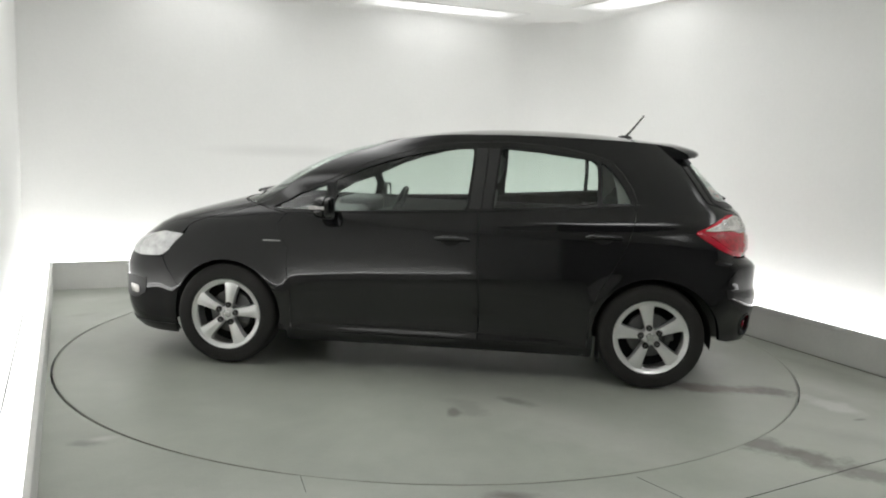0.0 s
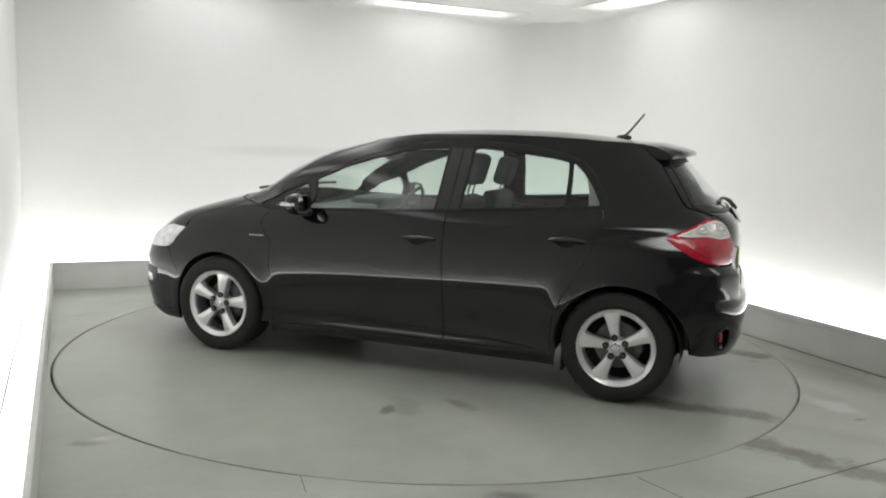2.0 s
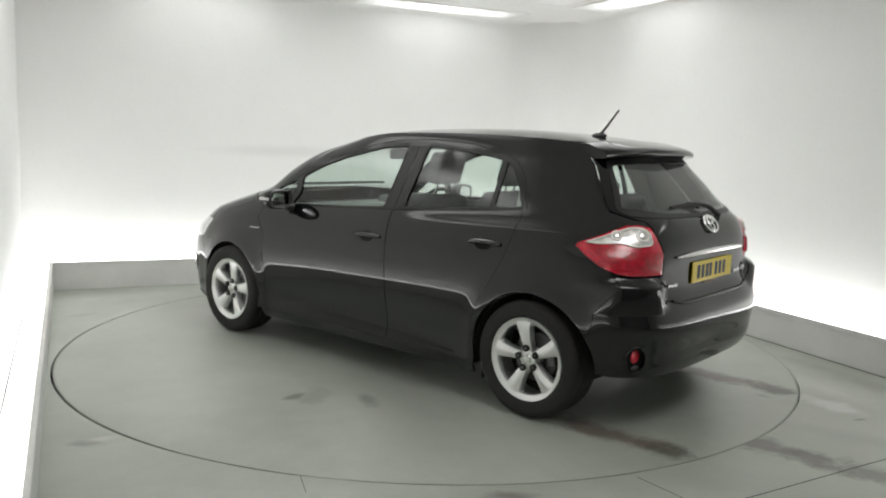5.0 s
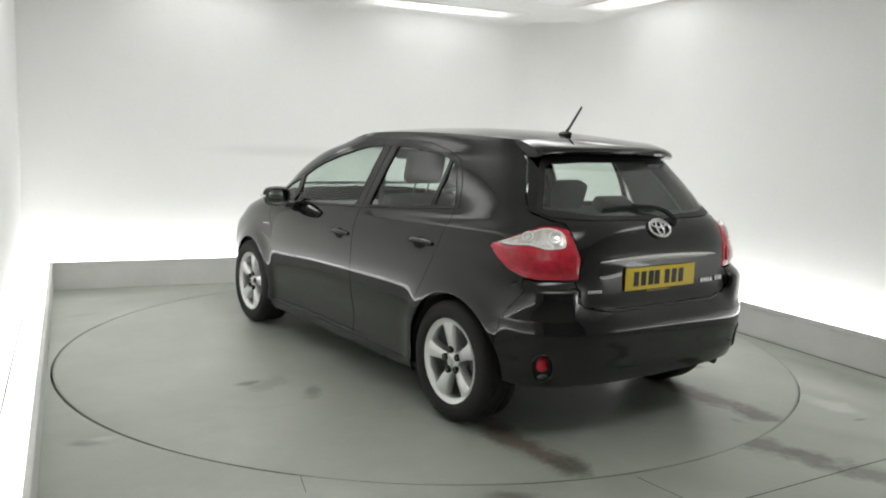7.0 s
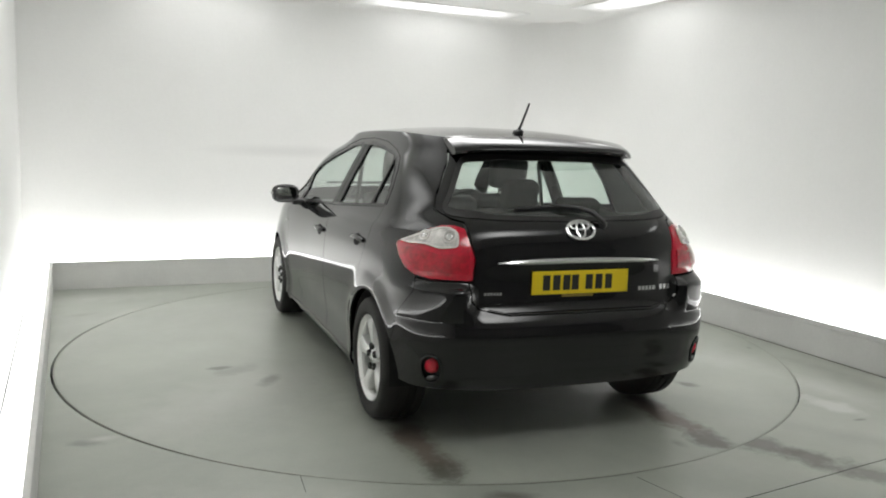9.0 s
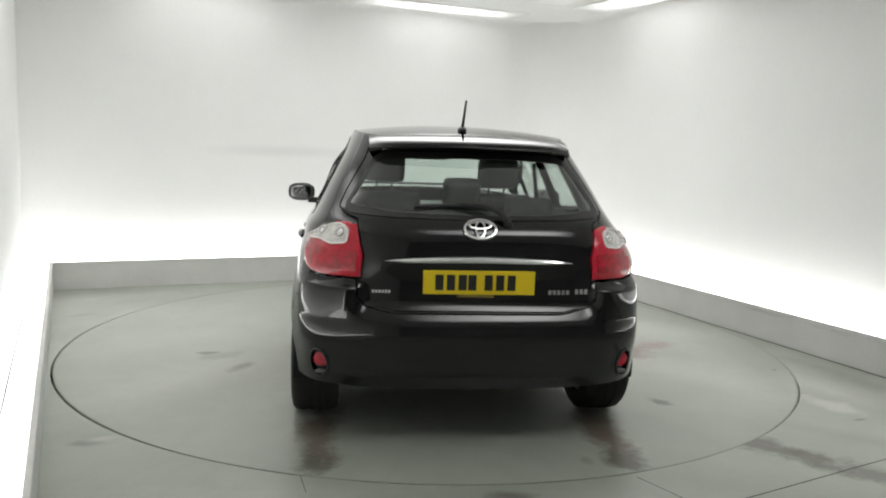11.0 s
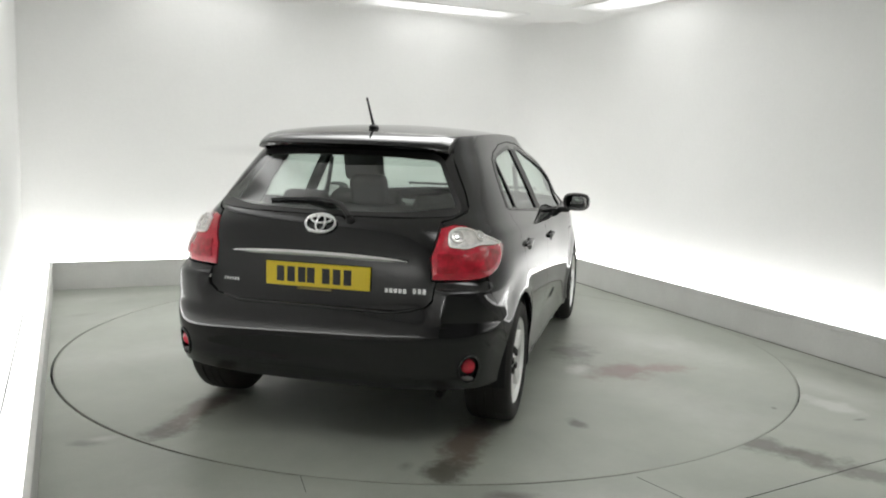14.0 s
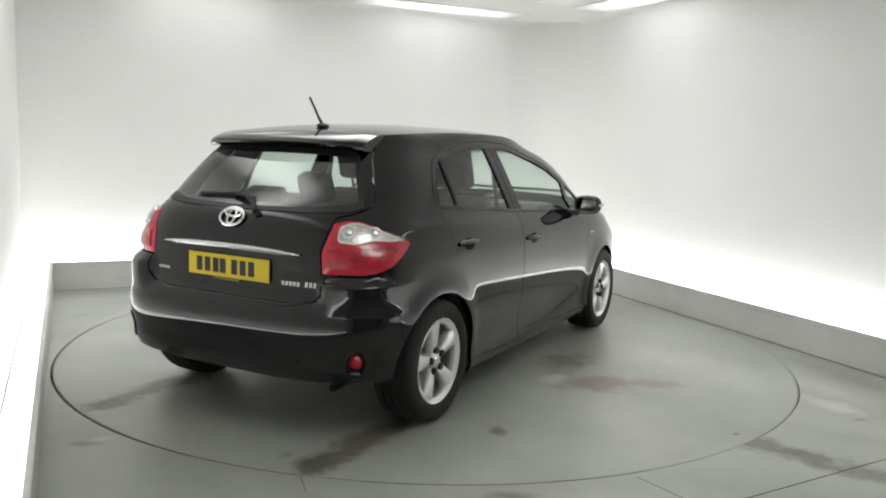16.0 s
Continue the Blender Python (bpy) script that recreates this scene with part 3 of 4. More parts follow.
def at_x(x, z):
    """Chart place on the left flank at length x and height z."""
    xr = x * (R0 / float(REAR(z)) if x < 0 else F0 / float(FRONT(z)))
    return float(np.interp(xr, RX, RS)), z


def at_tail(y, z):
    half = RX < -0.3
    s = float(np.interp(abs(y) * W0 / float(WIDE(z)), RY[half], RS[half]))
    return (s if y >= 0 else -s), z


def at_nose(y, z):
    half = RX > 0.3
    s = float(np.interp(abs(y) * W0 / float(WIDE(z)), RY[half][::-1], RS[half][::-1]))
    return (s if y >= 0 else 2 * SMAX - s), z


def mirrored(half, nose=False):
    """Closes a loop of left-hand chart points, running from centre line to centre line, with its mirror image."""
    flip = [((2 * SMAX if nose else 0) - s, z) for s, z in half[::-1]]
    return half + [p for p in flip if abs(p[0] - half[-1][0]) + abs(p[1] - half[-1][1]) > 1e-4 and abs(p[0] - half[0][0]) + abs(p[1] - half[0][1]) > 1e-4]


def finer(loop, step):
    out = []
    for (s0, z0), (s1, z1) in zip(loop, loop[1:] + loop[:1]):
        n = max(1, math.ceil(math.hypot(s1 - s0, z1 - z0) / step))
        out += [(s0 + (s1 - s0) * k / n, z0 + (z1 - z0) * k / n) for k in range(n)]
    return out


def rounded(loop, r):
    """Cuts the corners of a loop with small arcs."""
    out = []
    n = len(loop)
    for i in range(n):
        p, a, b = Vector(loop[i]), Vector(loop[i - 1]), Vector(loop[(i + 1) % n])
        da, db = (a - p), (b - p)
        k = min(r, da.length * 0.45, db.length * 0.45)
        pa, pb = p + da.normalized() * k, p + db.normalized() * k
        for t in (0, 0.25, 0.5, 0.75, 1):
            q = (1 - t) ** 2 * pa + 2 * t * (1 - t) * p + t * t * pb
            out.append((q.x, q.y))
    return out


def inside(pts, loop):
    x, y = pts[:, 0], pts[:, 1]
    hit = np.zeros(len(pts), bool)
    l = np.array(loop)
    for (x0, y0), (x1, y1) in zip(l, np.roll(l, -1, 0)):
        if y0 != y1:
            hit ^= ((y0 > y) != (y1 > y)) & (x < (x1 - x0) * (y - y0) / (y1 - y0) + x0)
    return hit


def inset(loop, d):
    l = np.array(loop)
    area = 0.5 * np.sum(l[:, 0] * np.roll(l[:, 1], -1) - np.roll(l[:, 0], -1) * l[:, 1])
    e = np.roll(l, -1, 0) - l
    e = e / np.maximum(np.linalg.norm(e, axis=1, keepdims=True), 1e-9)
    nrm = np.stack([-e[:, 1], e[:, 0]], 1) * (1 if area > 0 else -1)
    v = nrm + np.roll(nrm, 1, 0)
    v = v / np.maximum(np.linalg.norm(v, axis=1, keepdims=True), 1e-9)
    return [tuple(p) for p in l + v * d]


def panel(name, loop, material, parent, holes=(), label="", side=1, gap=0.0013, out=0.0, depth=0.014, grid=0.04, dome=0.0):
    """A pressed panel cut from the skin: an outline in chart places, with holes, a turned-in edge and true surface normals."""
    loops = [inset(finer(loop, grid * 0.8), gap)] + [inset(finer(h, grid * 0.8), -gap) for h in holes]
    verts, edges = [], []
    for l in loops:
        k = len(verts)
        verts += l
        edges += [(k + i, k + (i + 1) % len(l)) for i in range(len(l))]
    edge_count = len(verts)
    lo, hi = np.min(verts, 0), np.max(verts, 0)
    gs, gz = np.meshgrid(np.arange(lo[0], hi[0], grid), np.arange(lo[1], hi[1], grid))
    g = np.stack([gs.ravel(), gz.ravel()], 1)
    keep = inside(g, loops[0])
    for h in loops[1:]:
        keep &= ~inside(g, h)
    g = g[keep]
    border = np.array(verts)
    if len(g):
        far = np.array([np.min(np.hypot(*(border - p).T)) for p in g])
        g = g[far > grid * 0.45]
    verts += [tuple(p) for p in g]
    vs, _, fs, *_ = delaunay_2d_cdt([Vector(v) for v in verts], edges, [], 0, 1e-7)
    P = np.array([(v.x, v.y) for v in vs])
    tri = np.array([f for f in fs if len(f) == 3])
    c = P[tri].mean(1)
    ok = inside(c, loops[0])
    for h in loops[1:]:
        ok &= ~inside(c, h)
    tri = tri[ok]
    N = skin_normal(P[:, 0], P[:, 1])
    rise = out
    if dome:
        dist = np.array([np.min(np.hypot(*(border - p).T)) for p in P])
        rise = out + dome * (1 - np.exp(-dist / 0.035))
    X = skin(P[:, 0], P[:, 1]) + N * (rise[:, None] if dome else rise)
    flip = (np.cross(X[tri[:, 1]] - X[tri[:, 0]], X[tri[:, 2]] - X[tri[:, 0]]) * N[tri].mean(1)).sum(1) < 0
    tri[flip] = tri[flip][:, ::-1]
    # the turned-in edge
    count = {}
    for f in tri:
        for a, b in ((f[0], f[1]), (f[1], f[2]), (f[2], f[0])):
            count[(a, b)] = 1
    rim = [(a, b) for a, b in count if (b, a) not in count]
    coords, normals, faces = [tuple(p) for p in X], [tuple(n) for n in N], [tuple(int(i) for i in f) for f in tri]
    top, low = {}, {}
    for a, b in rim:
        for i in (a, b):
            if i not in top:
                top[i] = len(coords)
                coords.append(tuple(X[i]))
                low[i] = len(coords)
                coords.append(tuple(X[i] - N[i] * depth))
        faces.append((top[b], top[a], low[a], low[b]))
    if side < 0:
        coords = [(x, -y, z) for x, y, z in coords]
        normals = [(x, -y, z) for x, y, z in normals]
        faces = [f[::-1] for f in faces]
    me = bpy.data.meshes.new(name)
    me.from_pydata(coords, [], faces)
    me.materials.append(material)
    me.polygons.foreach_set("use_smooth", [True] * len(me.polygons))
    if not dome:
        normals += [(0, 0, 0)] * (len(coords) - len(normals))
        me.normals_split_custom_set_from_vertices(normals)
    ob = new(name, me)
    ob.parent = parent
    if label:
        tagged(ob, label)
    return ob


def spot(s, z, out=0.0):
    """A pose on the skin: x along the skin to the right as seen from outside, y up the skin, z outwards."""
    n = Vector(skin_normal(np.array([s]), np.array([z]))[0])
    p = Vector(skin(np.array([s]), np.array([z]))[0]) + n * out
    right = Vector((0, 0, 1)).cross(n).normalized()
    up = n.cross(right)
    m = Matrix((right, up, n)).transposed().to_4x4()
    return Matrix.Translation(p) @ m


def arc(i, a0, a1, n=18, dr=0.0):
    cx, cz, r = ARCH[i]
    return [at_x(cx + (r + dr) * math.cos(radians(a0 + (a1 - a0) * k / n)), cz + (r + dr) * math.sin(radians(a0 + (a1 - a0) * k / n))) for k in range(n + 1)]


car = tagged(new("car"), "glossy black five-door hatchback car with silver alloy wheels parked on turntable", "car")

BELT = [(0.60, 0.975), (0.30, 0.985), (0.0, 1.0), (-0.25, 1.015), (-0.6, 1.04), (-0.9, 1.062), (-1.08, 1.078)]
front_glass = [at_x(*p) for p in [(0.665, 0.983), (0.0, 1.012), (-0.17, 1.022), (-0.195, 1.38), (-0.02, 1.375), (0.13, 1.354), (0.30, 1.308), (0.47, 1.247), (0.645, 1.163)]]
quarter_light = [at_x(*p) for p in [(0.715, 0.983), (1.03, 0.990), (0.88, 1.075), (0.705, 1.135)]]
rear_glass = [at_x(*p) for p in [(-0.335, 1.035), (-0.6, 1.053), (-0.955, 1.080), (-0.945, 1.332), (-0.85, 1.352), (-0.62, 1.372), (-0.40, 1.382), (-0.362, 1.378)]]
rear_light = [at_x(*p) for p in [(-0.985, 1.083), (-1.158, 1.097), (-1.105, 1.19), (-1.035, 1.28), (-0.985, 1.322), (-0.972, 1.326)]]
back_glass = mirrored([at_tail(0, 1.365), at_tail(0.25, 1.363), at_tail(0.44, 1.352), at_tail(0.475, 1.335), at_tail(0.575, 1.17), at_tail(0.61, 1.115), at_tail(0.59, 1.095), at_tail(0.4, 1.085), at_tail(0, 1.080)])
lamp = [at_tail(0.560, 1.034), (0.690, 1.046), (0.755, 1.043), (0.82, 1.022), (0.88, 0.999), (0.94, 0.976), at_x(-1.525, 0.950), at_x(-1.518, 0.935), at_x(-1.57, 0.895), at_x(-1.64, 0.845),
        at_x(-1.71, 0.815), at_tail(0.70, 0.805), at_tail(0.535, 0.802), at_tail(0.528, 0.90)]
clear = [(0.652, 1.012), (0.70, 1.028), (0.755, 1.026), (0.82, 1.004), (0.88, 0.982), (0.94, 0.962), (0.972, 0.951), (0.90, 0.944), (0.80, 0.950), (0.72, 0.935), (0.632, 0.947)]
headlamp = [at_x(1.60, 0.800), at_x(1.70, 0.690), at_x(1.76, 0.652), at_x(1.92, 0.640), at_nose(0.55, 0.655), at_nose(0.48, 0.70), at_nose(0.52, 0.735), at_x(1.88, 0.775), at_x(1.75, 0.805)]

front_door = [at_x(*p) for p in [(0.885, 0.235), (0.888, 0.50), (0.905, 0.75), (0.925, 0.962), (0.60, 0.972), (0.30, 0.983), (0.0, 0.998), (-0.25, 1.012), (-0.262, 0.60), (-0.268, 0.235)]]
rear_door = [at_x(*p) for p in [(-0.272, 0.235), (-0.266, 0.60), (-0.254, 1.012), (-0.6, 1.038), (-0.9, 1.060), (-1.165, 1.082), (-1.165, 0.97), (-1.12, 0.82), (-1.055, 0.70), (-0.985, 0.585), (-0.94, 0.47), (-0.925, 0.34), (-0.925, 0.235)]]

body_side = ([at_x(*p) for p in [(-0.955, 0.17), (0.90, 0.17), (0.90, 0.60), (0.93, 0.96), (1.12, 1.0), (1.02, 1.085), (0.89, 1.180), (0.75, 1.262), (0.61, 1.330), (0.48, 1.382), (0.36, 1.422), (0.28, RAIL),
                                 (0.1, RAIL),
                                 (-0.2, RAIL), (-0.6, RAIL), (-1.0, RAIL), (-1.25, RAIL)]]
             + [at_tail(0.47, RAIL), at_tail(0.50, 1.40), at_tail(0.525, 1.335), at_tail(0.615, 1.18), at_tail(0.648, 1.105), at_tail(0.60, 1.068), at_tail(0.562, 1.060)]
             + lamp[0:11] + [at_x(-1.70, 0.78), at_x(-1.63, 0.62)] + arc(1, 152, 5) + [at_x(-0.962, 0.25)])
fender = ([at_x(*p) for p in [(0.905, 0.235), (0.893, 0.50), (0.910, 0.75), (0.932, 0.96), (1.12, 1.0), (1.24, 0.962), (1.40, 0.918), (1.55, 0.868), (1.60, 0.800), (1.70, 0.690), (1.74, 0.655), (1.66, 0.52)]]
          + arc(0, 25, 178) + [at_x(0.962, 0.235)])
hood = mirrored([at_nose(0, 1.045), at_nose(0.3, 1.04), at_nose(0.55, 1.025), at_x(1.12, 1.003), at_x(1.24, 0.965), at_x(1.40, 0.921), at_x(1.55, 0.871), at_x(1.61, 0.805), at_x(1.75, 0.805), at_x(1.88, 0.775),
                 at_nose(0.52, 0.735), at_nose(0.3, 0.745), at_nose(0, 0.75)], nose=True)
windscreen = mirrored([at_nose(0, 1.43), at_nose(0.25, 1.431), at_x(0.345, 1.430), at_x(0.365, 1.419), at_x(0.485, 1.379), at_x(0.615, 1.327), at_x(0.755, 1.259), at_x(0.895, 1.177), at_x(1.025, 1.082), at_x(1.122, 1.002),
                       at_nose(0.55, 1.028), at_nose(0.3, 1.043), at_nose(0, 1.048)], nose=True)
front_bumper = mirrored([at_nose(0, 0.74), at_nose(0.3, 0.735), at_nose(0.52, 0.73), at_nose(0.48, 0.70), at_nose(0.55, 0.655), at_x(1.92, 0.640), at_x(1.74, 0.648), at_x(1.66, 0.52)] + arc(0, 25, -22, 8)
                        + [at_x(1.66, 0.17), at_x(1.80, 0.165), at_nose(0.4, 0.17), at_nose(0, 0.17)], nose=True)
rear_bumper = mirrored([at_tail(0, 0.6555), at_tail(0.430, 0.6555), at_tail(0.513, 0.672), at_tail(0.550, 0.71), at_tail(0.555, 0.793), at_tail(0.70, 0.797), at_x(-1.71, 0.806), at_x(-1.70, 0.78), at_x(-1.63, 0.62)]
                       + arc(1, 152, 181, 8) + [at_x(-1.70, 0.303), at_x(-1.80, 0.302), at_tail(0.6, 0.300), at_tail(0.3, 0.288), at_tail(0, 0.286)])
tailgate = mirrored([at_tail(0, 0.658), at_tail(0.428, 0.658), at_tail(0.509, 0.675), at_tail(0.545, 0.715), at_tail(0.550, 0.794), at_tail(0.529, 0.799), at_tail(0.523, 0.90), at_tail(0.553, 1.045), at_tail(0.556, 1.062), at_tail(0.597, 1.073), at_tail(0.642, 1.108),
                     at_tail(0.61, 1.18), at_tail(0.52, 1.335), at_tail(0.495, 1.398), at_tail(0.465, RAIL), at_tail(0, RAIL)])


def handle_part(parent, x, z, side):
    """A pull handle: a bar on two feet over a dark disc that paints the recess's shade, with a lock end."""
    m = spot(*at_x(x, z))
    pts = []
    for k in range(9):
        t = k / 8
        pts.append((-0.105 + 0.21 * t, 0.004 * math.sin(math.pi * t), 0.002 + 0.014 * math.sin(math.pi * min(1, max(0, t))) ** 0.5))
    bar = tube(pts, 0.0145, 10, [0.7, 0.95, 1, 1, 1, 1, 1, 0.95, 0.7])
    # flat near-black disc in place of the shade in the recess
    cup = bmesh.new()
    bmesh.ops.create_uvsphere(cup, u_segments=20, v_segments=10, radius=1)
    bmesh.ops.scale(cup, vec=(0.060, 0.034, 0.004), verts=cup.verts)
    bmesh.ops.translate(cup, vec=(-0.01, -0.004, 0.0), verts=cup.verts)
    flip = Matrix.Diagonal((1, side, 1, 1))
    for nm, bm, mt, lb in (("handle", bar, M_PAINT, "glossy black pull handle"), ("handle_shade", cup, M_UNDER, "flat dark disc in place of the shaded handle recess")):
        bmesh.ops.transform(bm, matrix=flip @ m, verts=bm.verts)
        if side < 0:
            bmesh.ops.reverse_faces(bm, faces=bm.faces)
        part(nm, bm, mt, parent, lb)


def window(name, loop, parent, side, material=M_GLASS):
    g = panel(name, rounded(loop, 0.02), material, parent, label="green-tinted window glass", side=side, gap=-0.004, out=-0.008, depth=0.0, grid=0.08)
    g.visible_shadow = False
    return g


def seal_ring(loop, parent, side, width=0.014, out=0.001):
    l = rounded(loop, 0.02)
    return panel("window_seal", inset(finer(l, 0.03), -width), M_SEAL, parent, holes=[l], side=side, gap=0.0, out=out, depth=0.006, grid=0.06, label="black rubber window surround")


for side in (1, -1):
    sill_panel = panel("body_side", body_side, M_PAINT, car, holes=[front_door, rear_door, rounded(front_glass, 0.02), rounded(quarter_light, 0.02), rounded(rear_glass, 0.02), rounded(rear_light, 0.02)], side=side, grid=0.024)
    panel("front_fender", fender, M_PAINT, car, side=side, grid=0.024)
    fd = panel("front_door", front_door, M_PAINT, car, side=side, grid=0.024)
    rd = panel("rear_door", rear_door, M_PAINT, car, side=side, grid=0.024)
    handle_part(fd, -0.10, 0.845, side)
    handle_part(rd, -0.995, 0.893, side)
    window("window", front_glass, fd, side)
    window("quarter_window", quarter_light, fd, side)
    window("window", rear_glass, rd, side)
    window("quarter_window", rear_light, rd, side)
    for w, d in ((front_glass, fd), (rear_glass, rd), (rear_light, rd), (quarter_light, fd)):
        seal_ring(w, d, side)
    for own, pillar in ((fd, [(-0.187, 1.028), (-0.259, 1.028), (-0.281, 1.383), (-0.211, 1.385)]), (rd, [(-0.267, 1.030), (-0.322, 1.033), (-0.348, 1.384), (-0.289, 1.384)])):
        panel("pillar_cover", [at_x(*p) for p in pillar], M_TRIM, own, side=side, out=0.0018, depth=0.004, grid=0.05, label="black plastic cover on the door pillar")
    way = [(0.86, 1.085), (0.72, 1.150), (0.60, 1.212), (0.45, 1.280), (0.30, 1.338), (0.13, 1.384), (-0.1, 1.404), (-0.4, 1.409), (-0.7, 1.399), (-0.92, 1.372), (-1.03, 1.335), (-1.10, 1.27), (-1.16, 1.18), (-1.19, 1.09)]
    seam = [spot(*at_x(*p), -0.0005).translation for p in finer(way, 0.05)[:-41]]
    part("door_seam", tube([(p.x, p.y * side, p.z) for p in seam], 0.0032, 6), M_GAP, sill_panel, "dark seam round the door frames")
    panel("headlamp", rounded(headlamp, 0.02), M_HEAD, car, side=side, out=0.002, dome=0.012, label="clear headlamp lens over bright reflector")
    tl = panel("tail_lamp", lamp, M_RED, car, side=side, out=0.001, dome=0.016, grid=0.025, label="wrap-round tail lamp with red lens and clear upper lens")
    red_inner = [at_tail(0.552, 0.925), at_tail(0.63, 0.918), at_tail(0.72, 0.930), at_x(-1.66, 0.932), at_x(-1.585, 0.925), at_x(-1.66, 0.868), at_tail(0.74, 0.838), at_tail(0.553, 0.832)]
    panel("stop_lens", rounded(red_inner, 0.015), M_STOP, tl, side=side, out=0.0155, dome=0.004, grid=0.02, label="ribbed deep red stop lens")
    for yy, zz, rr in ((0.625, 0.998, 0.030), (0.705, 0.995, 0.024)):
        m = spot(*at_tail(yy, zz - 0.008), 0.0215)
        b = join(tube([m @ Vector((rr * math.cos(math.pi * k / 12), rr * math.sin(math.pi * k / 12), 0)) for k in range(25)], 0.0045, 8))
        dish = bmesh.new()
        bmesh.ops.create_uvsphere(dish, u_segments=16, v_segments=8, radius=1)
        bmesh.ops.scale(dish, vec=(rr * 0.55, rr * 0.55, 0.003), verts=dish.verts)
        bmesh.ops.transform(dish, matrix=m, verts=dish.verts)
        for nm, bb, mt in (("lamp_ring", b, M_LENSEDGE), ("bulb", dish, M_CHROME)):
            bmesh.ops.transform(bb, matrix=Matrix.Diagonal((1, side, 1, 1)), verts=bb.verts)
            if side < 0:
                bmesh.ops.reverse_faces(bb, faces=bb.faces)
            part(nm, bb, mt, tl, "bright ring in the clear lens" if nm == "lamp_ring" else "dim bulb behind the lens")
    panel("lens_edge", rounded(clear, 0.024), M_LENSEDGE, tl, holes=[inset(finer(rounded(clear, 0.024), 0.02), 0.007)], side=side, out=0.0225, depth=0.006, gap=0, grid=0.05, label="bright rim of the clear lens")
    panel("clear_lens", rounded(clear, 0.024), M_CLEAR, tl, side=side, out=0.0165, dome=0.005, grid=0.02, label="clear upper lens over silver reflector")

for side in (1, -1):
    pillar = [at_x(*p) for p in [(-1.10, 1.02), (-1.07, 1.20), (-1.01, 1.39), (-1.30, 1.39), (-1.42, 1.25), (-1.52, 1.10), (-1.56, 1.02)]]
    panel("pillar_lining", pillar, M_LINING, car, side=side, out=-0.055, depth=0.01, grid=0.05, label="pale grey inner lining of the rear pillar")

panel("hood", hood, M_PAINT, car, grid=0.05)
panel("windscreen", windscreen, M_GLASS, car, grid=0.06, out=-0.004, depth=0.0, label="green-tinted windscreen glass").visible_shadow = False
panel("front_bumper", front_bumper, M_PAINT, car, grid=0.05)
fog_s, fog_z = at_tail(0.700, 0.400)
fog_hole = [(fog_s + 0.052 * math.cos(2 * math.pi * k / 28), fog_z + 0.066 * math.sin(2 * math.pi * k / 28)) for k in range(28)]
rear_bump = panel("rear_bumper", rear_bumper, M_PAINT, car, holes=[fog_hole, [(-a, b) for a, b in fog_hole]], grid=0.024, depth=0.022)
gate = panel("tailgate", tailgate, M_PAINT, car, holes=[rounded(back_glass, 0.03)], grid=0.024)
bg = panel("rear_window", rounded(back_glass, 0.03), M_BACKGLASS, gate, gap=-0.01, out=0.003, depth=0.0, grid=0.05, label="dark tinted tailgate window glass")
bg.visible_shadow = False
l = rounded(back_glass, 0.03)
panel("window_seal", inset(finer(l, 0.03), -0.012), M_TRIM, gate, holes=[inset(finer(l, 0.03), 0.02)], gap=0, out=0.004, depth=0.006, grid=0.06, label="black band round the rear glass")


def roof_part():
    n, rings = 160, 16
    s = np.linspace(-SMAX, SMAX, n, endpoint=False)
    edge = skin(s, np.full(n, RAIL))
    c = np.array([-0.5, 0, 0])
    bm = bmesh.new()
    rows = []
    for k in range(rings):
        r = 1 - k / rings
        rows.append([bm.verts.new((c[0] + r * (p[0] - c[0]), r * p[1], p[2] + (ROOF_TOP - p[2]) * (1 - r ** 2.2))) for p in edge])
    mid = bm.verts.new((c[0], 0, ROOF_TOP))
    for a, b in zip(rows, rows[1:]):
        for i in range(n):
            bm.faces.new((a[i], a[(i + 1) % n], b[(i + 1) % n], b[i]))
    for i in range(n):
        bm.faces.new((rows[-1][i], rows[-1][(i + 1) % n], mid))
    bmesh.ops.recalc_face_normals(bm, faces=bm.faces)
    return bm


def roof_z(x, y):
    e = skin(np.linspace(0, SMAX, 400), np.full(400, RAIL))
    d = math.hypot(x + 0.5, y)
    if d < 1e-6:
        return ROOF_TOP
    ang = math.atan2(abs(y), x + 0.5)
    ea = np.arctan2(e[:, 1], e[:, 0] + 0.5)
    rad = float(np.interp(-ang, -ea, np.hypot(e[:, 0] + 0.5, e[:, 1])))
    ez = float(np.interp(-ang, -ea, e[:, 2]))
    return ez + (ROOF_TOP - ez) * (1 - min(1, d / rad) ** 2.2)


roof = part("roof", roof_part(), M_PAINT, car)


def lining_part():
    n = 80
    s = np.linspace(-SMAX, SMAX, n, endpoint=False)
    bm = bmesh.new()
    edge = skin(s, np.full(n, 1.42))
    rows = []
    for r in (0.97, 0.8, 0.5):
        rows.append([bm.verts.new((-0.5 + r * (p[0] + 0.5), r * p[1], 1.405 + 0.065 * (1 - r ** 2.2))) for p in edge])
    mid = bm.verts.new((-0.5, 0, 1.47))
    for a, b in zip(rows, rows[1:]):
        for i in range(n):
            bm.faces.new((a[i], a[(i + 1) % n], b[(i + 1) % n], b[i]))
    for i in range(n):
        bm.faces.new((rows[-1][i], rows[-1][(i + 1) % n], mid))
    return bm


part("headlining", lining_part(), M_LINING, car, "pale grey cloth headlining")


